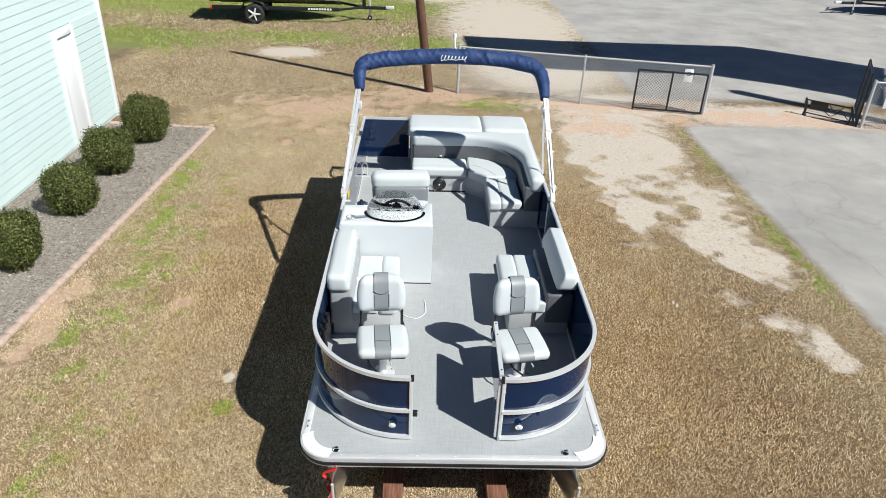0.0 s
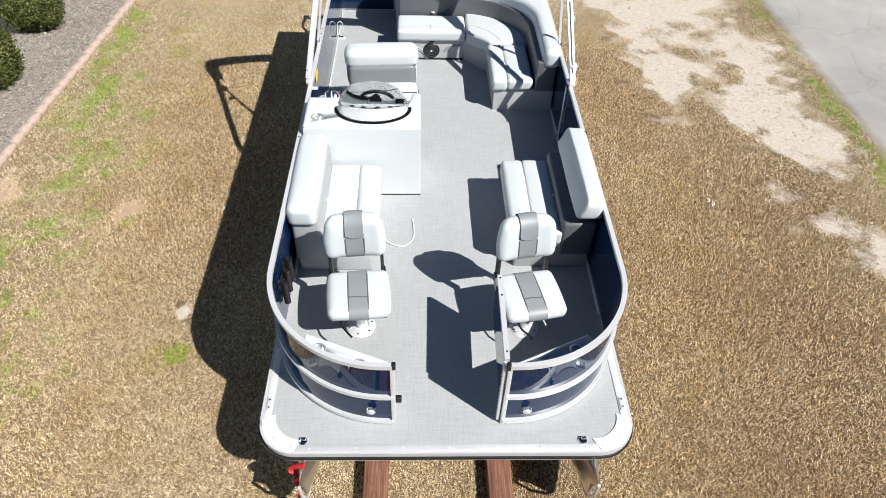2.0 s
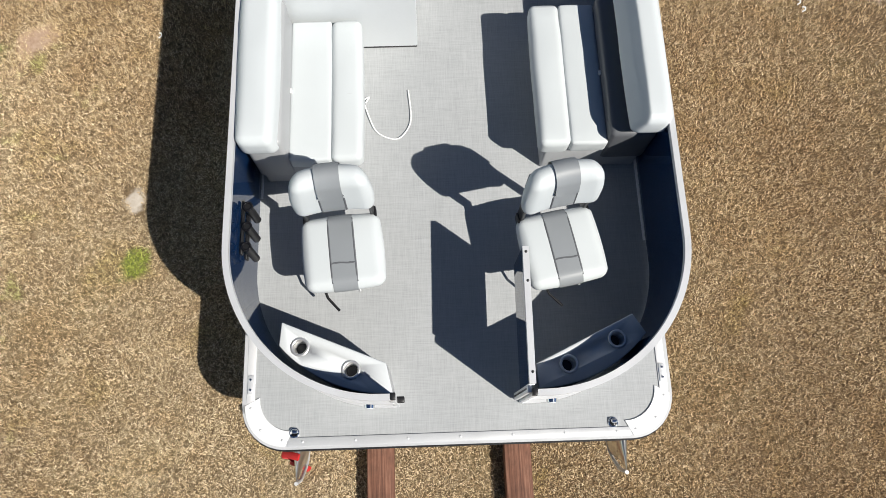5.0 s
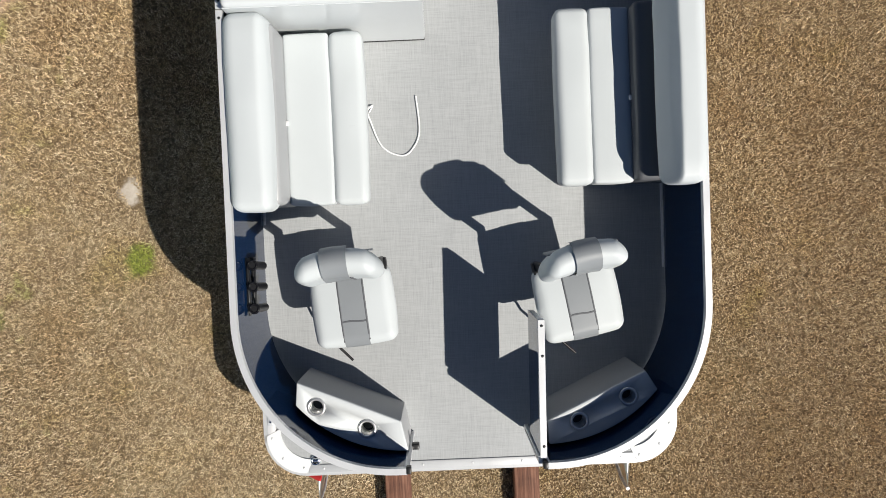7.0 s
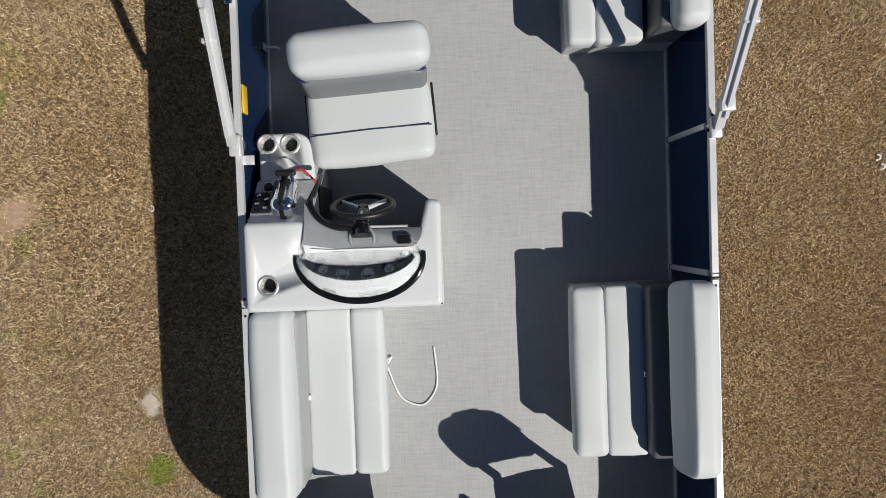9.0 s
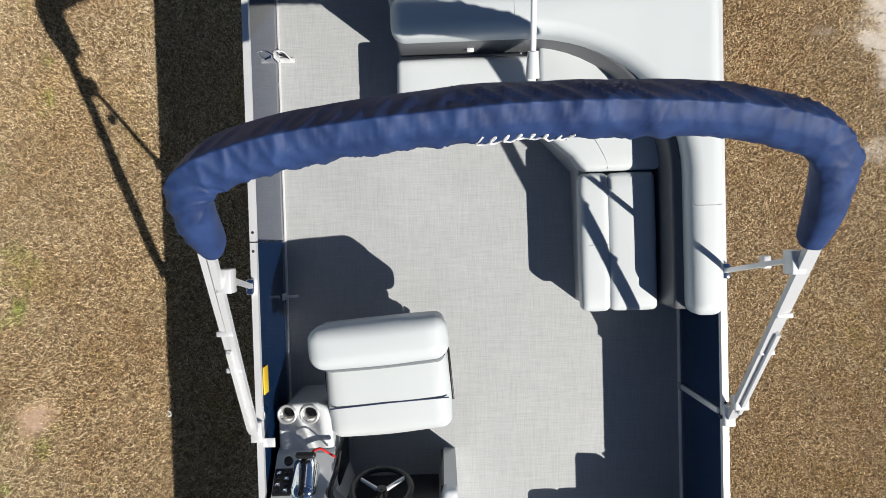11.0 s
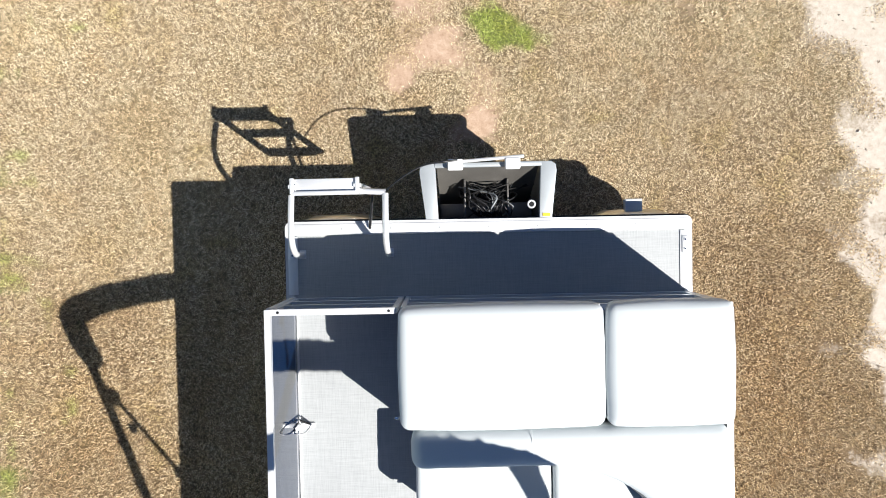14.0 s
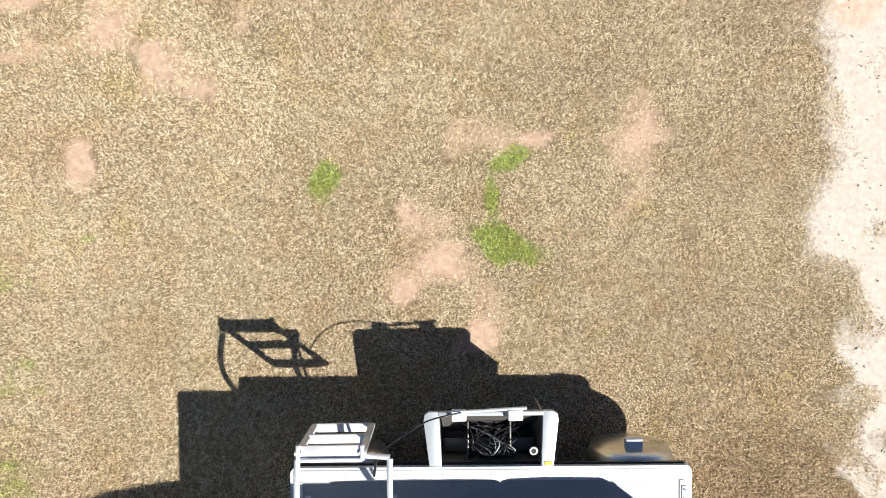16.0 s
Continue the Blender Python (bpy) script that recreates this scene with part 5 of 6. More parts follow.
GRAVEL = simple("grey_mulch", (0.25, 0.22, 0.195), 0.95, var=0.5, scale=22, fine=240, bmp=1.0)
bed = solid([(-6.43, 3.0), (-4.95, 3.0), (-4.72, 6.4), (-4.25, 13.72), (-6.4, 13.85)], -0.02, 0.03, 0)
tagged(part("planting_bed", bed, GRAVEL), "grey mulch planting bed along the house", "planting bed", kind="structure")
BRICK = simple("salmon_brick", (0.46, 0.35, 0.29), 0.85, var=0.3, scale=12, fine=150, bmp=0.6)
kerb = thing("brick_edging", (-4.5, 10, 0), "salmon brick edging round the planting bed", "edging", kind="structure")
line = [Vector((-4.93, 3.0)), Vector((-4.70, 6.4)), Vector((-4.22, 13.74))]
mesh_b = None
for a, c in ((line[0], line[1]), (line[1], line[2]), (line[2], Vector((-6.38, 13.88)))):
    n = int((c - a).length / 0.21)
    for k in range(n):
        p = a.lerp(c, (k + 0.5) / n)
        ang = math.atan2(c.y - a.y, c.x - a.x)
        if mesh_b is None:
            ob = part("brick", bx((-0.1, -0.045, -0.02), (0.1, 0.045, 0.055), 0.008, 1), BRICK, kerb)
            mesh_b = ob.data
        else:
            ob = new("brick", mesh_b)
            ob.parent = kerb
        ob.location = (p.x + 4.5, p.y - 10, random.uniform(-0.008, 0.008))
        ob.rotation_euler = (random.uniform(-0.05, 0.05), 0, ang + random.uniform(-0.05, 0.05))


def leaf_mat():
    m, n, l, p = nt("boxwood_leaf")
    g = n.new("ShaderNodeNewGeometry")
    l.new(ramp(n, l, g.outputs["Random Per Island"], ((0.0, (0.014, 0.021, 0.005)), (0.45, (0.055, 0.073, 0.015)), (0.85, (0.14, 0.155, 0.036)), (1.0, (0.26, 0.245, 0.085)))), p.inputs["Base Color"])
    p.inputs["Roughness"].default_value = 0.6
    p.inputs["Specular IOR Level"].default_value = 0.3
    return m


LEAF = leaf_mat()
BARK = simple("bark", (0.12, 0.08, 0.05), 0.9, var=0.3, bmp=0.6)


def shrub(x, y, r, h, seed):
    rg = np.random.default_rng(seed)
    th = thing("boxwood_shrub", (x, y, 0.02), "clipped dark green boxwood shrub in mulch bed", "shrub", "shrubs along the house")
    stem = None
    for k in range(5):
        a = k * 1.26
        stem = tube([(0, 0, 0), (0.1 * math.cos(a), 0.1 * math.sin(a), h * 0.3), (0.25 * math.cos(a), 0.25 * math.sin(a), h * 0.6)], [0.025, 0.018, 0.008], 6, stem)
    part("stem", stem, BARK, th)
    n = 26000
    d = rg.normal(size=(n, 3))
    d /= np.linalg.norm(d, axis=1)[:, None]
    rad = (0.72 + 0.32 * rg.random(n) ** 0.6) * (1 + 0.06 * np.sin(5 * d[:, 0] + seed) + 0.05 * np.sin(7 * d[:, 1] * d[:, 2] + 2 * seed) + 0.05 * np.sin(14 * np.arctan2(d[:, 1], d[:, 0]) + seed) + 0.06 * rg.normal(size=n))
    flat = np.sign(d) * np.abs(d) ** 0.8
    c = flat * rad[:, None] * np.array([r, r, h / 2]) + np.array([0, 0, h / 2 + 0.03])
    sprig = (rg.random(n) < 0.10) & (d[:, 2] > 0.25)
    c[sprig, 2] += rg.random(sprig.sum()) ** 2 * 0.11 * (0.5 + 0.5 * np.sin(23 * c[sprig, 0]) * np.sin(19 * c[sprig, 1]))
    c[:, 2] = np.maximum(c[:, 2], 0.03)
    nrm = d + 0.7 * rg.normal(size=(n, 3))
    nrm /= np.linalg.norm(nrm, axis=1)[:, None]
    t = np.cross(nrm, rg.normal(size=(n, 3)))
    t /= np.linalg.norm(t, axis=1)[:, None]
    s = np.cross(nrm, t)
    w = (0.0055 + 0.0065 * rg.random(n))[:, None]
    verts = np.stack([c - t * w * 1.6, c + s * w, c + t * w * 1.6, c - s * w], 1).reshape(-1, 3)
    faces = np.arange(4 * n).reshape(n, 4)
    me = bpy.data.meshes.new("crown")
    me.from_pydata(verts.tolist(), [], faces.tolist())
    me.materials.append(LEAF)
    ob = new("crown", me)
    ob.parent = th
    # dark twiggy core
    core = bmesh.new()
    bmesh.ops.create_icosphere(core, subdivisions=3, radius=1)
    for v in core.verts:
        v.co = Vector((v.co.x * r * 0.72, v.co.y * r * 0.72, v.co.z * h * 0.36 + h / 2 + 0.03)) * (1 + 0.08 * noise.noise(v.co * 3))
    part("inner_foliage", core, LEAF, th)


for i, (x, y) in enumerate(((-5.28, 13.0), (-5.35, 11.38), (-5.3, 9.83), (-5.36, 8.2), (-5.4, 6.6))):
    shrub(x, y, (0.40, 0.35, 0.335, 0.33, 0.33)[i], (0.80, 0.74, 0.72, 0.70, 0.70)[i], i + 3)

# ---------------------------------------------------------------- utility pole
POLE = simple("weathered_pole", (0.105, 0.052, 0.032), 0.85, var=0.3, scale=5, fine=80, bmp=0.6)
pole = thing("utility_pole", (0.24, 16.9, 0), "brown wooden utility pole leaning beside the fence", "pole")
part("shaft", tube([(0, 0, -0.1), (-0.13 * 3, -0.08 * 3, 3), (-0.13 * 6.6, -0.08 * 6.6, 6.6)], [0.108, 0.10, 0.085], 18), POLE, pole)

# ---------------------------------------------------------------- chain-link fence
GALV = simple("galvanised_steel", (0.52, 0.53, 0.53), 0.45, metal=0.25, var=0.1, bmp=0.05)


def link_mesh(length, height, pitch=0.07, r=0.0028):
    """Diagonal wires both ways, from 0 to length along x."""
    verts, faces = [], []

    def wire(p, q):
        d = (q - p).normalized()
        s = Vector((0, 1, 0))
        u = d.cross(s)
        k = len(verts)
        for e in (p, q):
            for a in (90, 210, 330):
                verts.append(tuple(e + r * (math.cos(radians(a)) * s + math.sin(radians(a)) * u)))
        for i in range(3):
            faces.append((k + i, k + (i + 1) % 3, k + 3 + (i + 1) % 3, k + 3 + i))

    x = -height
    while x < length:
        for sgn in (1, -1):
            a0, a1 = max(0, -x), min(height, length - x)
            if a1 > a0:
                z0, z1 = (a0, a1) if sgn > 0 else (height - a0, height - a1)
                wire(Vector((x + a0, 0.003 * sgn, z0)), Vector((x + a1, 0.003 * sgn, z1)))
        x += pitch
    me = bpy.data.meshes.new("wire_mesh")
    me.from_pydata(verts, [], faces)
    return me


def chain_fence(a, c, posts, h, label):
    a, c = Vector((*a, 0)), Vector((*c, 0))
    length = (c - a).length
    th = thing("chain_link_fence", a, label, "fence")
    th.rotation_euler = (0, 0, math.atan2(c.y - a.y, c.x - a.x))
    for i, p in enumerate(posts):
        big = i in (0, len(posts) - 1)
        part("post", tube([(p * length, 0, -0.1), (p * length, 0, h + 0.05)], 0.036 if big else 0.026, 12), GALV, th)
    part("top_rail", tube([(0, 0, h), (length, 0, h)], 0.022, 10), GALV, th)
    me = link_mesh(length, h - 0.05)
    me.materials.append(GALV)
    ob = new("wire_mesh", me)
    ob.parent = th
    ob.location = (0, -0.03, 0.04)
    return th


chain_fence((0.93, 16.85), (6.66, 15.68), (0, 0.51, 1), 1.12, "galvanised chain-link fence on bare dirt")
chain_fence((10.12, 15.05), (14.5, 14.2), (0, 0.6, 1), 1.05, "galvanised chain-link fence beside the gate opening")


def black_gate(at, turn, w, h, label, wired=True):
    th = thing("metal_gate", at, label, "gate", "driveway gates")
    th.rotation_euler = (0, 0, radians(turn))
    for x in (0, w / 2, w):
        part("upright", tube([(x, 0, 0.03), (x, 0, h)], 0.022, 10), BLACK, th)
    for z in (0.05, h):
        part("cross_bar", tube([(0, 0, z), (w, 0, z)], 0.022, 10), BLACK, th)
    if wired:
        me = link_mesh(w, h - 0.06)
        me.materials.append(BLACK)
        ob = new("wire_mesh", me)
        ob.parent = th
        ob.location = (0, 0, 0.05)
    part("foot", tube([(0, 0, 0), (0, 0, 0.05)], 0.02, 8), BLACK, th)
    return th


black_gate((5.05, 15.92, 0), -11.5, 1.55, 0.95, "black metal gate standing open against the fence")
black_gate((10.05, 15.12, 0), 62, 1.6, 1.2, "black metal gate swung open")
sign = thing("notice_sign", (6.15, 15.72, 0.85), "white square notice with a dark ring on the fence", "sign")
sign.rotation_euler = (0, 0, radians(-11.5))
part("plate", bx((-0.10, -0.03, -0.10), (0.10, -0.022, 0.2), 0.003), WHITE, sign)
part("symbol", ring((0, -0.034, 0.09), 0.042, 0.007, 24, 6, m=Matrix.Rotation(radians(90), 4, "X"), flat=0.3), BLACK, sign)

# unseen slab and posts added to cast the road's shadow, outlined from that shadow
H = 10.0
sh = [(x + 0.725 * H, y - 0.58 * H) for x, y in ((1.56, 23.15), (4.68, 22.87), (10.68, 22.92), (11.63, 22.42), (14.08, 20.69), (11.71, 16.71), (11.31, 17.43), (9.82, 18.47), (8.14, 19.31), (4.06, 19.37), (1.7, 19.76))]
unseen_slab = tagged(part("roof_shade_caster", solid(sh, H, H + 0.3), WHITE), "unseen high slab added to cast the shade on the road", "roof", kind="structure")
for x, y in ((15.5, 11.9), (18.2, 14.6), (17.6, 16.5)):
    part("column", bx((x - 0.15, y - 0.15, 0), (x + 0.15, y + 0.15, H)), WHITE, unseen_slab)

# ---------------------------------------------------------------- small fittings on the boat
for x in (-0.608, 1.285):
    cl = bpart("cleat", ring((x, 4.175, DECK + 0.004), 0.026, 0.006, 24, 6), CHROME, label="pop-up deck cleat")
    bpart("cleat_cup", disc((x, 4.175), 0.025, 0.022, DECK, DECK + 0.003, 20), BLACK_GLOSS, cl)
    bpart("cleat_horn", cushion((x + 0.005, 4.182, DECK + 0.018), (0.04, 0.024, 0.026), 0.01, 0), CHROME, cl)
for x in (-0.15, 0.90):
    li = bpart("docking_light", tube([(x, 4.312, DECK + 0.17), (x, 4.292, DECK + 0.17)], [0.034, 0.030], 24), CHROME, label="round chrome docking light")
    bpart("lens", tube([(x, 4.293, DECK + 0.17), (x, 4.287, DECK + 0.17)], [0.024, 0.017], 20), GELCOAT, li)
for x in (XL + 0.035, XR - 0.035):
    for y in (4.46, 10.86):
        br = bpart("deck_bracket", bx((x - 0.018, y - 0.055, DECK + 0.007), (x + 0.018, y + 0.055, DECK + 0.014), 0.003), ALU, label="aluminium tie-down bracket")
        for dy in (-0.03, 0.03):
            bpart("bolt", disc((x, y + dy), 0.009, 0.006, DECK + 0.014, DECK + 0.022, 10), CHROME, br)
bpart("gate_latch", bx((0.012, 4.31, DECK + 0.25), (0.055, 4.345, DECK + 0.30), 0.006), BLACK, f1, "black gate latch")
bpart("end_cap", bx((-0.005, 4.30, RAIL - 0.04), (0.022, 4.338, RAIL + 0.003), 0.004), BLACK, f1)
bpart("end_cap", bx((0.722, 4.30, RAIL - 0.05), (0.748, 4.338, RAIL + 0.003), 0.004), BLACK, f4)
hinge = bpart("gate_hinge", bx((0.70, 4.318, DECK + 0.03), (0.722, 4.36, RAIL - 0.03), 0.003), ALU, f9)
for k in range(14):
    bpart("screw", tube([(0.7005, 4.34, DECK + 0.07 + k * 0.04), (0.697, 4.34, DECK + 0.07 + k * 0.04)], 0.006, 8), BLACK, f9)
# screws along the trims
for k in range(7):
    bpart("screw", disc((XL + 0.35 + k * 0.31, Y0 + 0.03), 0.008, 0.006, DECK + 0.008, DECK + 0.011, 10), ALU)
    bpart("screw", disc((XL + 0.35 + k * 0.31, Y1 - 0.04), 0.008, 0.006, DECK + 0.008, DECK + 0.011, 10), ALU)
for s_, x in ((1, XL), (-1, XR)):
    for a in (8, 45, 82):
        bpart("screw", disc((x + s_ * (0.262 - 0.225 * math.cos(radians(a))), Y0 + 0.262 - 0.225 * math.sin(radians(a))), 0.009, 0.007, DECK + 0.009, DECK + 0.012, 10), ALU)
# rail end screws
for x, y in ((0.735, 5.06), (0.728, 4.42), (0.735, 4.9), (-0.82, 10.545), (-0.22, 10.545), (FR, 6.80), (FR, 7.70), (FL, 6.72), (FL, 6.81), (FL, 8.58), (FL, 8.68)):
    bpart("rail_screw", disc((x, y), 0.008, 0.006, RAIL, RAIL + 0.003, 10), BLACK)
# interior brackets low on the fence
for y in (8.28, 9.75):
    tb = bpart("table_bracket", bx((FL + 0.018, y - 0.02, DECK + 0.03), (FL + 0.028, y + 0.02, DECK + 0.14), 0.003), ALU, f3, "aluminium folding bracket")
    if y < 9:
        bpart("bracket_arm", tube([(FL + 0.02, y, DECK + 0.1), (FL + 0.09, y, DECK + 0.09), (FL + 0.10, y, DECK + 0.06)], 0.009, 8), ALU, f3)
    else:
        bpart("bracket_loop", tube(curve_pts([(FL + 0.026, y, DECK + 0.004), (FL + 0.026, y, DECK + 0.17), (FL + 0.045, y, DECK + 0.215), (FL + 0.075, y, DECK + 0.215), (FL + 0.095, y, DECK + 0.17), (FL + 0.098, y, DECK + 0.004)], 6), 0.0055, 8), ALU, f3)
        bpart("bracket_foot", bx((FL + 0.02, y - 0.02, DECK + 0.001), (FL + 0.12, y + 0.012, DECK + 0.012), 0.003), ALU, f3)
        bpart("bracket_brace", tube([(FL + 0.028, y + 0.03, DECK + 0.02), (FL + 0.09, y + 0.006, DECK + 0.02)], 0.006, 6), BLACK, f3)
tag = bpart("tag", bx((FL + 0.018, 7.80, RAIL - 0.13), (FL + 0.024, 7.95, RAIL - 0.04), 0.001), YELLOW, f2, "yellow plastic tag")
# stern pontoon fitting and strap
bpart("transducer_box", bx((1.285, 11.06, 0.50), (1.40, 11.16, 0.56), 0.008), GELCOAT, label="pale plastic bracket")
bpart("hose", tube(curve_pts([(1.27, 11.0, 0.62), (1.25, 11.04, 0.55), (1.22, 11.06, 0.45), (1.24, 11.03, 0.30)], 6), 0.014, 8), BLACK)
# inner posts of the side gate and rail plates
for y in (6.865, 7.648):
    ip = bpart("gate_post", bx((FR - 0.034, y - 0.016, DECK + 0.002), (FR - 0.018, y + 0.016, RAIL - 0.036), 0.003), ALU, f5)
    bpart("latch_plate", bx((FR - 0.044, y - 0.02, DECK + 0.05), (FR - 0.034, y + 0.02, DECK + 0.08), 0.003), CHROME, f5)
    bpart("top_latch", bx((FR - 0.03, y - 0.035, RAIL - 0.03), (FR + 0.03, y - 0.018, RAIL + 0.004), 0.003), BLACK, f5)
bpart("rail_plate", bx((FL + 0.015, 7.52, RAIL - 0.03), (FL + 0.075, 7.57, RAIL - 0.022), 0.002), ALU, f2)
# gap trims on the floor by the fence
bpart("side_liner", bx((FL + 0.018, 5.65, DECK), (FL + 0.03, 10.5, DECK + 0.012), 0.002), ALU_TRIM)
bpart("side_liner", bx((FR - 0.03, 5.3, DECK), (FR - 0.018, 10.5, DECK + 0.012), 0.002), ALU)

# rod holders
rack = thing("rod_holder_rack", (-0.855, 5.315, 0.94), "three black rod holder tubes on the fence", "rod holder")
part("mounting_bar", bx((-0.012, -0.16, 0.10), (0.0, 0.16, 0.15), 0.004), BLACK, rack)
part("mounting_bar", bx((-0.012, -0.16, 0.22), (0.0, 0.16, 0.26), 0.004), BLACK, rack)
for y in (0.12, 0.0, -0.12):
    rh = part("holder_tube", tube([(0.033, y - 0.014, 0.07), (0.025, y, 0.27)], 0.024, 16), BLACK, rack)
    part("mouth", ring((0.025, y, 0.27), 0.024, 0.007, 20, 6), BLACK_GLOSS, rh)

# webbing strap on the floor
tie = tagged(part("webbing_strap", tube(curve_pts([(0.10, 6.41, 0.745), (0.112, 6.19, 0.745), (0.06, 6.08, 0.745), (-0.01, 6.05, 0.745), (-0.12, 6.11, 0.745), (-0.185, 6.27, 0.75), (-0.20, 6.33, 0.76), (-0.165, 6.36, 0.752), (-0.19, 6.32, 0.746)], 7), 0.005, 6, flat=0.6), WHITE), "loose white webbing strap lying on the deck", "strap")

# red strap hanging at the pontoon's nose
rs = tagged(part("red_strap", tube(curve_pts([(-0.61, 4.04, 0.662), (-0.65, 4.05, 0.64), (-0.69, 4.06, 0.61), (-0.725, 4.06, 0.58), (-0.69, 4.05, 0.555), (-0.65, 4.02, 0.53), (-0.685, 4.02, 0.49), (-0.645, 4.0, 0.45), (-0.665, 3.99, 0.36), (-0.65, 3.98, 0.24), (-0.66, 3.97, 0.11), (-0.655, 3.96, 0.02)], 6), 0.021, 6, flat=0.35), RED), "red webbing strap hanging from the pontoon", "strap")
# script mark on the boot, as plain strokes
SCRIPT = WHITE
at = bim.location.copy()
wave = []
for k in range(141):
    u = k / 140
    ph = 2 * math.pi * 7.5 * u
    size = 0.036 - 0.046 * u + 0.030 * u * u + (0.012 if 0.55 < u < 0.64 else 0.0) + (0.016 if u > 0.93 else 0.0)
    dz = size * math.cos(ph) - (0.012 if u > 0.93 else 0.0)
    x0 = 0.265 + 0.335 * u - 0.013 * math.sin(ph) + 0.45 * dz
    row = min(BOOT_ROWS, key=lambda r: abs(r[0].x - x0))
    zc = sum(v.z for v in row) / len(row) + 0.012
    spot = BOOT_TREE.ray_cast(Vector((x0, 8.0, zc + dz)), Vector((0, 1, 0)))[0]
    if spot:
        wave.append((x0, spot.y - 0.002, spot.z))
part("printed_mark", shift(tube(wave, 0.004, 5), at), SCRIPT, bim, "white printed flourish")

# ---------------------------------------------------------------- seams on the upholstery
SEAM = simple("seam_thread", (0.48, 0.50, 0.51), 0.6, bmp=0.0)


def seam(owner, pts, r=0.0018):
    """A stitched line on a thing's cushion, given in world places."""
    part("seam", shift(tube(pts, r, 5), owner.location), SEAM, owner)


for ob in [o for o in scene.objects if o.parent is None and o.name.startswith("bench_seat")]:
    s_ = -1 if ob.location.x < 0 else 1
    xf = ob.location.x - s_ * 0.345
    y = ob.location.y - 0.05
    for x0, x1 in ((xf, xf + s_ * 0.17),):
        seam(ob, curve_pts([(x0 + s_ * 0.003, y, 1.02), (x0 + s_ * 0.012, y, 1.085), (x0 + s_ * 0.05, y, 1.125), (x0 + s_ * 0.10, y, 1.13), (x1, y, 1.122)], 4))
seam(lounge, [(0.30, 9.235, 1.10), (0.30, 9.27, 1.121), (0.30, 9.32, 1.124), (0.30, 9.39, 1.122)])
seam(lounge, curve_pts([(0.72, 9.385, 1.1215), (0.84, 9.345, 1.1225), (0.98, 9.22, 1.1225), (1.075, 9.06, 1.1225), (1.095, 8.985, 1.117)], 5), 0.0022)
seam(lounge, [(0.95, 8.55, 1.11), (0.98, 8.55, 1.121), (1.02, 8.55, 1.124), (1.09, 8.55, 1.122)])
seam(lounge, [(0.55, 9.77, 1.4605), (0.55, 9.86, 1.4605), (0.55, 9.895, 1.452)], 0.0016)
seam(lounge, [(1.455, 8.75, 1.44), (1.50, 8.75, 1.4612), (1.56, 8.75, 1.4615), (1.62, 8.75, 1.45)])
for x0, x1, y0, y1, z in ((-0.15, 0.95, 9.902, 10.568, 1.395), (0.965, 1.645, 9.902, 10.568, 1.405)):
    seam(pads, [(x0 + 0.05, y0, z - 0.03), (x1 - 0.05, y0, z - 0.03), (x1, y0 + 0.05, z - 0.03), (x1, y1 - 0.05, z - 0.03), (x1 - 0.05, y1, z - 0.03), (x0 + 0.05, y1, z - 0.03), (x0, y1 - 0.05, z - 0.03), (x0, y0 + 0.05, z - 0.03), (x0 + 0.05, y0, z - 0.03)], 0.005)
for x, y in ((0.33, 9.69), (1.19, 9.53)):
    part("pull_tab", shift(bx((x - 0.02, y - 0.02, 1.12), (x + 0.02, y + 0.005, 1.135), 0.004), lounge.location), ALU_TRIM, lounge)
part("pull_tab", shift(tube([(-0.165, 9.95, 1.36), (-0.185, 9.95, 1.35)], 0.008, 8), pads.location), CHROME, pads)

# ---------------------------------------------------------------- beyond the fence
OLIVE = simple("olive_hull", (0.10, 0.11, 0.07), 0.25, metal=0.2, var=0.1)
TYRE = simple("tyre_rubber", (0.02, 0.02, 0.02), 0.8, bmp=0.3)


def wheel(parent, x, y, z, r):
    t = part("wheel", ring((x, y, z), r - 0.085, 0.09, 32, 12, m=Matrix.Rotation(radians(90), 4, "X")), TYRE, parent, "black tyre on bright rim")
    part("rim", tube([(x, y - 0.07, z), (x, y + 0.07, z)], r - 0.11, 24), BLACK, t)
    for k in range(5):
        a = radians(72 * k)
        part("rim_spoke", tube([(x, y - 0.085, z), (x + (r - 0.12) * math.cos(a), y - 0.08, z + (r - 0.12) * math.sin(a))], [0.035, 0.025], 8), ALU, t)


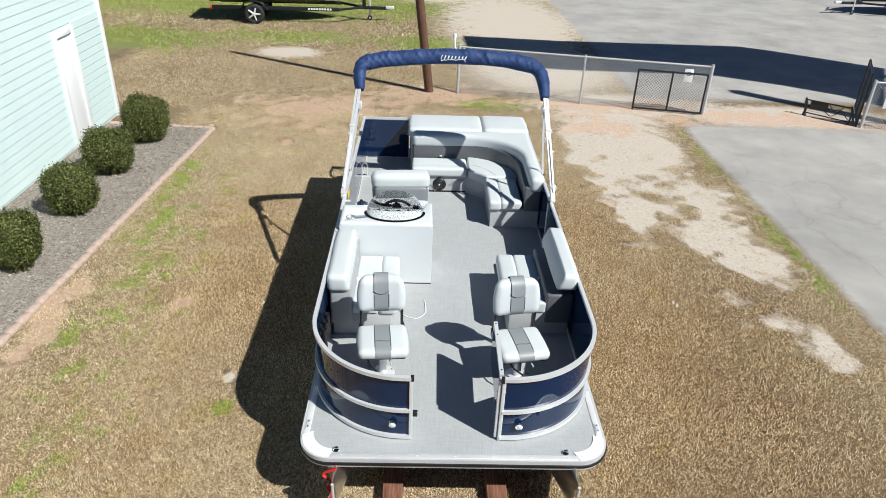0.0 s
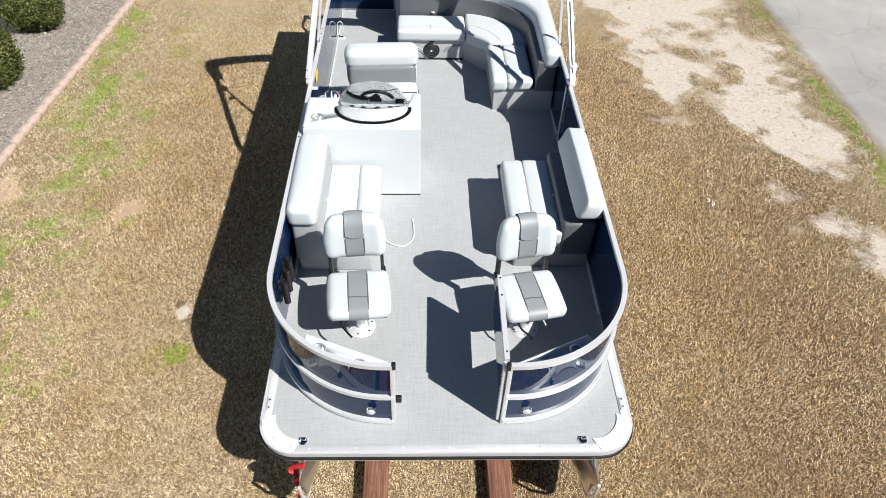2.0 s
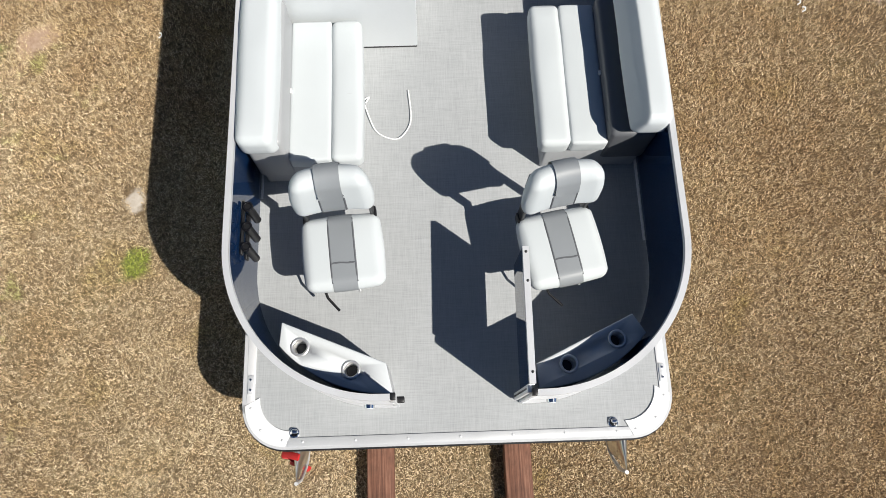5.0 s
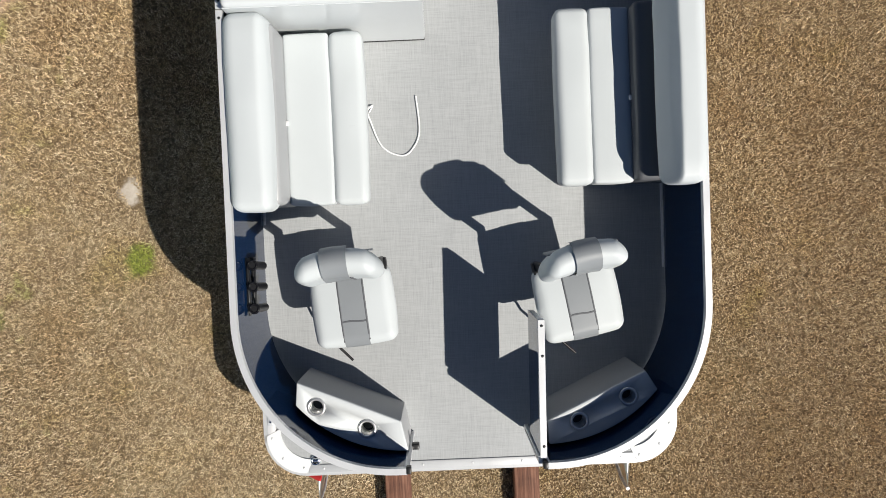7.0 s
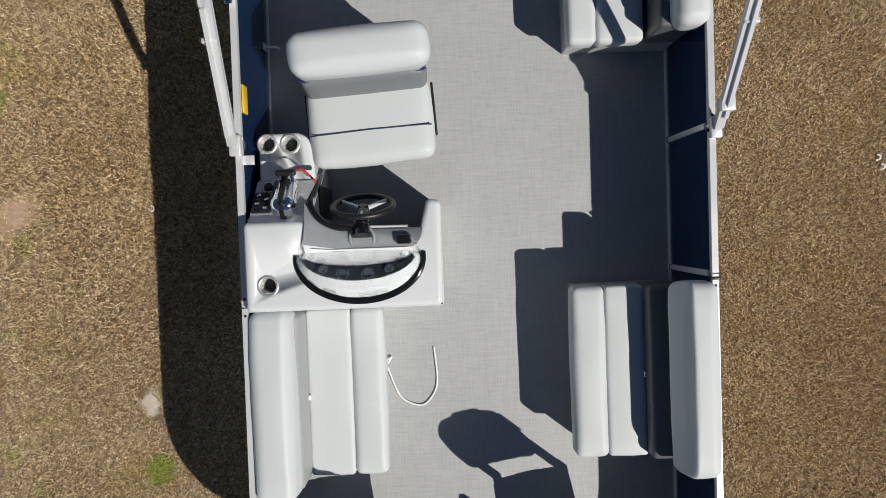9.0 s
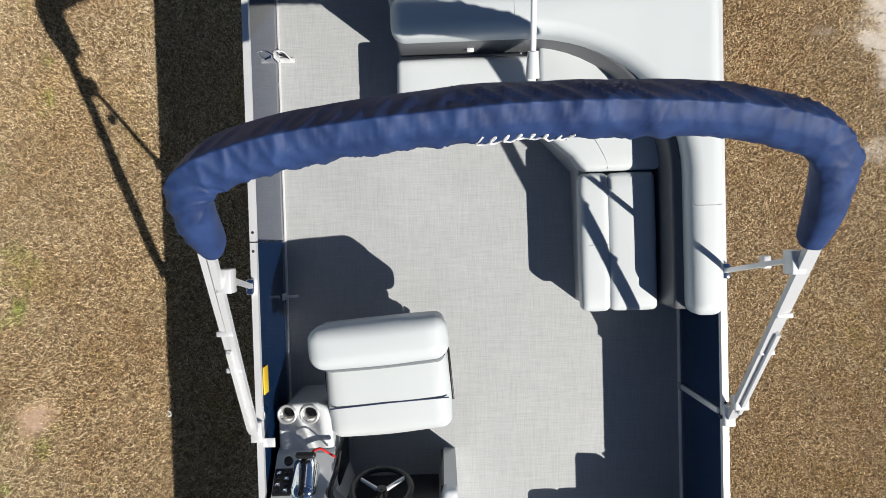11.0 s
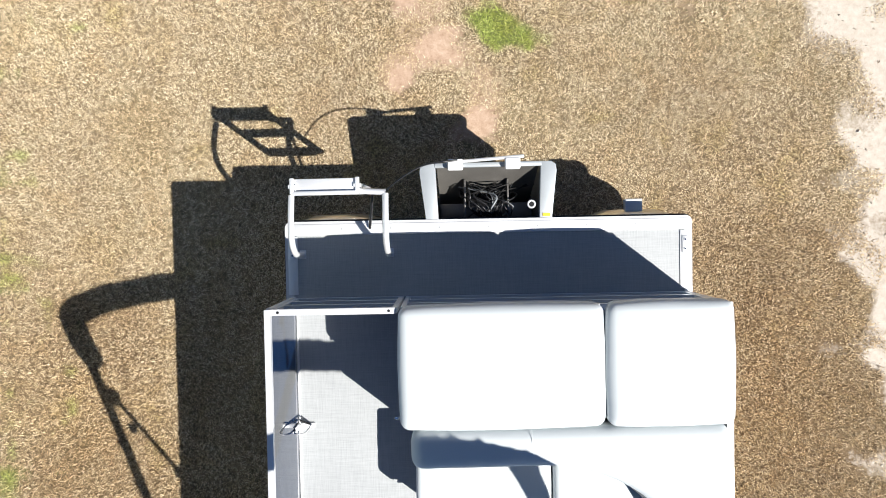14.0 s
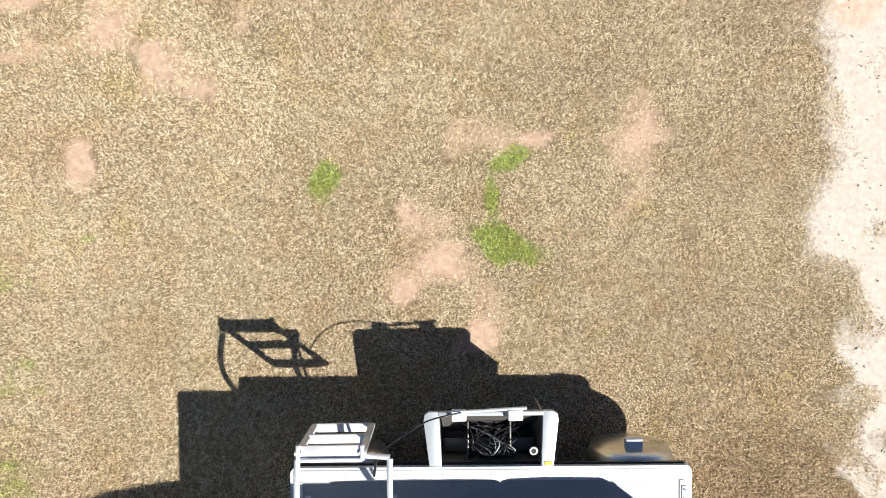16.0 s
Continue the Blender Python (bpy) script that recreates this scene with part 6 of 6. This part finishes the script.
def boat_trailer(at, turn, label, hull_mat, hull_label):
    th = thing("boat_trailer", at, label, "trailer")
    th.rotation_euler = (0, 0, radians(turn))
    for y in (-0.65, 0.65):
        part("side_beam", bx((-2.6, y - 0.04, 0.42), (1.6, y + 0.04, 0.54), 0.01), BLACK, th)
        part("tongue_beam", tube([(1.6, y, 0.48), (2.4, 0, 0.46)], 0.05, 4, turn=math.pi / 4), BLACK, th)
        part("mudguard", tube([(-1.65, y * 1.35, 0.45), (-1.5, y * 1.35, 0.68), (-1.2, y * 1.35, 0.74), (-0.9, y * 1.35, 0.68), (-0.75, y * 1.35, 0.45)], 0.10, 8, flat=0.25), BLACK, th)
        wheel(th, -1.2, y * 1.38, 0.33, 0.33)
    part("tongue", bx((2.2, -0.05, 0.40), (3.2, 0.05, 0.50), 0.01), BLACK, th)
    part("coupler", bx((3.15, -0.06, 0.42), (3.45, 0.06, 0.52), 0.02), ALU, th)
    part("axle", tube([(-1.2, -0.9, 0.33), (-1.2, 0.9, 0.33)], 0.04, 10), BLACK, th)
    jack = part("jack", tube([(2.6, 0.12, 0.2), (2.6, 0.12, 0.9)], 0.03, 10), ALU, th)
    part("jack_wheel", ring((2.6, 0.12, 0.09), 0.06, 0.03, 20, 8, m=Matrix.Rotation(radians(90), 4, "X")), TYRE, jack)
    part("jack_fork", tube([(2.6, 0.12, 0.09), (2.6, 0.12, 0.22)], 0.02, 8), ALU, jack)
    part("winch_post", bx((2.35, -0.05, 0.5), (2.47, 0.05, 1.2), 0.01), BLACK, th)
    part("tail_lamp", bx((-2.66, -0.75, 0.42), (-2.6, -0.62, 0.52), 0.01), RED, th)
    for k in range(9):
        part("mark_bar", bx((0.55 + k * 0.09, -0.695, 0.455), (0.61 + k * 0.09, -0.69, 0.515)), WHITE, th, "white lettering bar")
    b = bmesh.new()
    rows = []
    for i in range(17):
        u = i / 16
        x = -2.7 + 4.8 * u
        w = 0.85 * (1 - max(0, (u - 0.55) / 0.45) ** 2.2) + 0.01
        keel = 0.56 + 0.45 * max(0, (u - 0.6) / 0.4) ** 2
        rows.append([b.verts.new((x, s * w, z)) for s, z in ((-1, 1.25 + 0.15 * u), (-0.95, 0.85 + 0.1 * u), (-0.6, keel + 0.08), (0, keel), (0.6, keel + 0.08), (0.95, 0.85 + 0.1 * u), (1, 1.25 + 0.15 * u))])
    for a, c in zip(rows, rows[1:]):
        for k in range(6):
            b.faces.new((a[k], a[k + 1], c[k + 1], c[k]))
        b.faces.new((a[6], a[0], c[0], c[6]))
    b.faces.new(rows[0])
    bmesh.ops.recalc_face_normals(b, faces=b.faces)
    hull = thing("fishing_boat", at, hull_label, "boat")
    hull.rotation_euler = th.rotation_euler
    part("hull", smooth(b, 35), hull_mat, hull)
    part("gunwale", tube([(-2.7, -0.86, 1.26), (0.3, -0.86, 1.34), (1.6, -0.65, 1.38), (2.1, -0.02, 1.41)], 0.03, 8), BLACK, hull)
    return th


boat_trailer((-4.4, 25.05, 0), 3, "black boat trailer with bright wheels on the lawn", OLIVE, "olive fishing boat on a black trailer")
boat_trailer((20.6, 30.3, 0), 187, "black boat trailer parked on the asphalt", simple("maroon_hull", (0.06, 0.015, 0.02), 0.2), "dark maroon boat on a trailer")

barrier = thing("fallen_barrier", (9.55, 15.55, 0), "low black metal frame with dark panel on dirt", "barrier")
barrier.rotation_euler = (0, 0, radians(-40))
for x in (-0.5, 0.48):
    part("leg", tube(curve_pts([(x, 0, 0), (x + 0.02, 0.02, 0.2), (x - 0.02, 0.0, 0.42)], 4), 0.024, 8), BLACK, barrier)
part("top_bar", tube([(-0.5, 0, 0.38), (0.48, 0, 0.38)], 0.015, 8), BLACK, barrier)
part("low_bar", tube([(-0.5, 0, 0.08), (0.48, 0, 0.06)], 0.012, 8), BLACK, barrier)
part("panel", bx((-0.40, -0.01, 0.22), (-0.02, 0.01, 0.37), 0.003), BLACK, barrier)
for pts in (((0.0, 0, 0.37), (0.10, 0.05, 0.24), (0.24, 0.02, 0.28), (0.46, 0, 0.10)), ((-0.1, 0, 0.22), (0.08, -0.04, 0.12), (0.2, 0, 0.2), (0.3, 0.03, 0.37))):
    part("bent_wire", tube(curve_pts(pts, 5), 0.009, 6), BLACK, barrier, "twisted dark wire")
sign2 = thing("notice_sign", (10.62, 14.93, 0.75), "white notice board on the chain-link fence", "sign")
part("plate", bx((-0.25, -0.03, -0.25), (0.25, -0.02, 0.3), 0.003), WHITE, sign2)
for k in range(5):
    part("text_bar", bx((-0.18, -0.034, 0.2 - k * 0.09), (0.15, -0.031, 0.225 - k * 0.09)), VINYL_GREY, sign2, "grey text bar")
shed = tagged(part("shed_wall", bx((-16, 27.5, 0), (-11.2, 32, 2.8), 0.02), WHITE), "white shed behind the lawn", "shed", kind="structure")

# the hull stands a little askew to the lot, its stern slightly high
pivot = Vector((0.37, 7.55, 0))
askew = Matrix.Translation(pivot) @ Matrix.Rotation(radians(-0.33), 4, "Z") @ Matrix.Translation(-pivot)
boat.matrix_basis = askew @ boat.matrix_basis
heel = Vector((0.37, 5.5, DECK))
trim_up = Matrix.Translation(heel) @ Matrix.Rotation(radians(0.33), 4, "X") @ Matrix.Translation(-heel)
ABOARD = ("pontoon_boat", "bench_seat", "fishing_chair", "corner_cabinet", "stern_lounge", "sun_pad", "helm_chair", "helm_console", "bimini_top", "boarding_ladder", "motor_bracket", "rod_holder_rack", "webbing_strap")
for ob in [o for o in scene.objects if o.parent is None and o.name.split(".")[0] in ABOARD]:
    ob.matrix_basis = trim_up @ ob.matrix_basis

# scraps of litter on the lawn
for x, y in ((-1.92, 7.38), (3.41, 7.48), (3.38, 7.55), (-4.26, 15.9), (-4.2, 15.95), (-4.15, 15.91), (-4.1, 15.97)):
    tagged(part("paper_scrap", tube(curve_pts([(x - 0.012, y - 0.02, 0.014), (x + 0.012, y - 0.012, 0.022), (x + 0.014, y + 0.012, 0.028), (x - 0.006, y + 0.02, 0.022)], 4), 0.006, 6, flat=0.3), WHITE), "small curled white paper scrap on the lawn", "litter", "litter on the lawn")

# ---------------------------------------------------------------- lawn blades
def blade_mat():
    m, n, l, p = nt("straw_blades")
    g = n.new("ShaderNodeNewGeometry")
    co = n.new("ShaderNodeTexCoord").outputs["Object"]
    at = {}
    for k in ("green", "brown", "clay"):
        a = n.new("ShaderNodeAttribute")
        a.attribute_name = k
        at[k] = a.outputs["Fac"]
    rnd = g.outputs["Random Per Island"]
    straw = ramp(n, l, rnd, ((0.0, (0.19, 0.14, 0.085)), (0.25, (0.42, 0.335, 0.215)), (0.65, (0.68, 0.572, 0.398)), (1.0, (1.0, 0.90, 0.71))))
    brown = ramp(n, l, rnd, ((0.0, (0.11, 0.066, 0.029)), (0.35, (0.385, 0.258, 0.130)), (0.7, (0.68, 0.487, 0.262)), (1.0, (0.98, 0.82, 0.57))))
    grn = ramp(n, l, rnd, ((0.0, (0.10, 0.16, 0.015)), (0.6, (0.30, 0.42, 0.045)), (1.0, (0.56, 0.66, 0.16))))
    big = noise_tex(n, l, 0.9, 4, 0.6, co)
    fb = mathn(n, l, "MULTIPLY", at["brown"], 0.75)
    col = mixc(n, l, fb, straw, brown)
    gf = n.new("ShaderNodeMapRange")
    gf.inputs["From Min"].default_value = 0.35
    gf.inputs["From Max"].default_value = 0.60
    l.new(mathn(n, l, "ADD", at["green"], mathn(n, l, "MULTIPLY", mathn(n, l, "SUBTRACT", big, 0.5), 0.6)), gf.inputs["Value"])
    col = mixc(n, l, mathn(n, l, "MULTIPLY", gf.outputs["Result"], 0.85), col, grn)
    wide = noise_tex(n, l, 1.7, 5, 0.65, co, 0.4)
    patchy = ramp(n, l, wide, ((0.28, (0.80, 0.78, 0.52)), (0.40, (0.95, 0.90, 0.80)), (0.50, (1.0, 0.99, 0.96)), (0.60, (0.94, 0.88, 0.79)), (0.72, (0.83, 0.75, 0.63))))
    col = mixc(n, l, 1.0, col, patchy, "MULTIPLY")
    tone = ramp(n, l, big, ((0.35, (0.86, 0.83, 0.80)), (0.65, (1.04, 1.03, 1.0))))
    l.new(mixc(n, l, 1.0, col, tone, "MULTIPLY"), p.inputs["Base Color"])
    p.inputs["Roughness"].default_value = 0.75
    p.inputs["Specular IOR Level"].default_value = 0.25
    return m


def sow(count, x0, x1, y0, y1, length, width, seed):
    rg = np.random.default_rng(seed)
    x, y = rg.uniform(x0, x1, count), rg.uniform(y0, y1, count)
    sand, clay, green, tar, brown = ground_masks(x, y)
    rag = 0.18 * np.sin(7.1 * x + 2 * np.sin(5.3 * y)) + 0.16 * np.sin(9.7 * y + 2 * np.sin(6.1 * x)) + rg.normal(0, 0.13, count)
    keep = (sand + 0.6 * rag < 0.50) & (clay * 0.9 + 1.1 * rag < 0.68) & (tar < 0.35 + rag * 0.5)
    rim = np.clip((x - x0) / 0.5, 0, 1) * np.clip((x1 - x) / 0.5, 0, 1) * np.clip((y1 - y) / 0.5, 0, 1) * np.clip((y - y0) / 0.5, 0, 1)
    keep &= rg.random(count) < rim
    gaps = 0.50 - 0.8 * clumps(x, y, 37.0) * (0.5 + clumps(x, y, 71.0))
    keep &= rg.random(count) > gaps * (0.15 + 0.85 * np.clip(2 * brown - 0.2, 0, 1))
    edge = -4.70 + (y - 6.4) * 0.0654
    keep &= (x > edge + 0.06) | (y > 13.92)
    keep &= (x > -6.3) | (y > 14.7)
    keep &= ~((x > -0.3) & (x < 1.0) & (y > 4.9) & (y < 10.6))
    x, y, green, brown, clay = x[keep], y[keep], green[keep], brown[keep], clay[keep]
    n = len(x)
    a = rg.uniform(0, 2 * np.pi, n)
    ln = length * rg.uniform(0.55, 1.35, n) * (1 + 0.3 * (green > 0.6))
    rise = ln * rg.uniform(0.10, 1.05, n) * (1 + 0.5 * (brown > 0.4))
    w = width * rg.uniform(0.6, 1.4, n)
    z0 = rg.uniform(0.0, 0.008, n)
    d = np.stack([np.cos(a), np.sin(a)], 1)
    s = np.stack([-d[:, 1], d[:, 0]], 1)
    p = np.stack([x, y], 1)
    bend = s * (ln * rg.uniform(-0.2, 0.2, n))[:, None]
    v = np.zeros((n, 3, 3))
    v[:, 0, :2] = p - s * w[:, None] / 2
    v[:, 1, :2] = p + s * w[:, None] / 2
    v[:, 2, :2] = p + d * ln[:, None] + bend
    v[:, 0, 2] = z0
    v[:, 1, 2] = z0 + w * rg.uniform(-0.5, 0.5, n)
    v[:, 2, 2] = z0 + rise
    return v, green, brown, clay


def lawn(name, chunks, label):
    v = np.concatenate([c[0] for c in chunks])
    n = len(v)
    me = bpy.data.meshes.new(name)
    me.vertices.add(3 * n)
    me.vertices.foreach_set("co", v.reshape(-1).astype(np.float32))
    me.loops.add(3 * n)
    me.loops.foreach_set("vertex_index", np.arange(3 * n, dtype=np.int32))
    me.polygons.add(n)
    me.polygons.foreach_set("loop_start", np.arange(0, 3 * n, 3, dtype=np.int32))
    me.update(calc_edges=True)
    for i, k in enumerate(("green", "brown", "clay")):
        at_ = me.attributes.new(k, "FLOAT", "POINT")
        at_.data.foreach_set("value", np.repeat(np.concatenate([c[1 + i] for c in chunks]), 3).astype(np.float32))
    me.materials.append(blade_mat())
    return tagged(new(name, me), label, "grass", kind="stuff")


lawn("dry_grass", [sow(1750000, -3.6, 3.9, 2.6, 15.4, 0.019, 0.0049, 1), sow(250000, -5.3, -3.1, 2.6, 15.4, 0.023, 0.0060, 3), sow(330000, 3.4, 6.5, 2.6, 15.4, 0.022, 0.0058, 4), sow(330000, -8.3, 6.5, 14.9, 21.2, 0.028, 0.0068, 2), sow(220000, -15, 5.9, 20.7, 34.0, 0.055, 0.012, 5)], "short dry straw-coloured lawn grass")


# ---------------------------------------------------------------- loose mulch and pebbles
def scatter(name, x, y, size, mat, label, category, seed):
    """Flat angular chips lying at odd angles."""
    rg = np.random.default_rng(seed)
    n = len(x)
    d = rg.normal(size=(n, 3)) * np.array([1, 1, 0.35])
    d /= np.linalg.norm(d, axis=1)[:, None]
    e = np.cross(d, rg.normal(size=(n, 3)))
    e /= np.linalg.norm(e, axis=1)[:, None]
    s = size * rg.uniform(0.4, 1.5, n)[:, None]
    c = np.stack([x, y, rg.uniform(0.3, 0.9, n) * size + (0.03 if name == "mulch_chips" else 0.0)], 1)
    f = np.cross(d, e) * s * 0.4
    v = np.stack([c - d * s, c + e * s * 0.5, c + d * s, c - e * s * 0.5, c + f], 1).reshape(-1, 3)
    k = np.arange(n)[:, None] * 5
    faces = np.concatenate([k + np.array(q) for q in ((0, 1, 4), (1, 2, 4), (2, 3, 4), (3, 0, 4))])
    me = bpy.data.meshes.new(name)
    me.from_pydata(v.tolist(), [], faces.tolist())
    me.materials.append(mat)
    return tagged(new(name, me), label, category, kind="stuff")


def chip_mat(name, stops):
    m, n, l, p = nt(name)
    g = n.new("ShaderNodeNewGeometry")
    l.new(ramp(n, l, g.outputs["Random Per Island"], stops), p.inputs["Base Color"])
    p.inputs["Roughness"].default_value = 0.9
    return m


rg = np.random.default_rng(8)
x, y = rg.uniform(-6.4, -4.2, 30000), rg.uniform(5.0, 13.8, 30000)
k = x < -4.79 + (y - 6.4) * 0.0654
scatter("mulch_chips", x[k], y[k], 0.015, chip_mat("mulch_chip", ((0.0, (0.15, 0.13, 0.10)), (0.6, (0.33, 0.295, 0.24)), (1.0, (0.50, 0.455, 0.375)))), "grey weathered mulch chips in the bed", "mulch", 9)
x, y = rg.uniform(2.2, 11.0, 60000), rg.uniform(5.5, 22.0, 60000)
sand, clay, green, tar, brown = ground_masks(x, y)
k = (np.maximum(sand, clay) > 0.42) & (rg.random(len(x)) < 0.16)
scatter("pebbles", x[k], y[k], 0.012, chip_mat("pebble", ((0.0, (0.26, 0.21, 0.16)), (0.5, (0.46, 0.39, 0.31)), (1.0, (0.62, 0.56, 0.48)))), "small pebbles and crumbs on bare sand", "pebbles", 10)
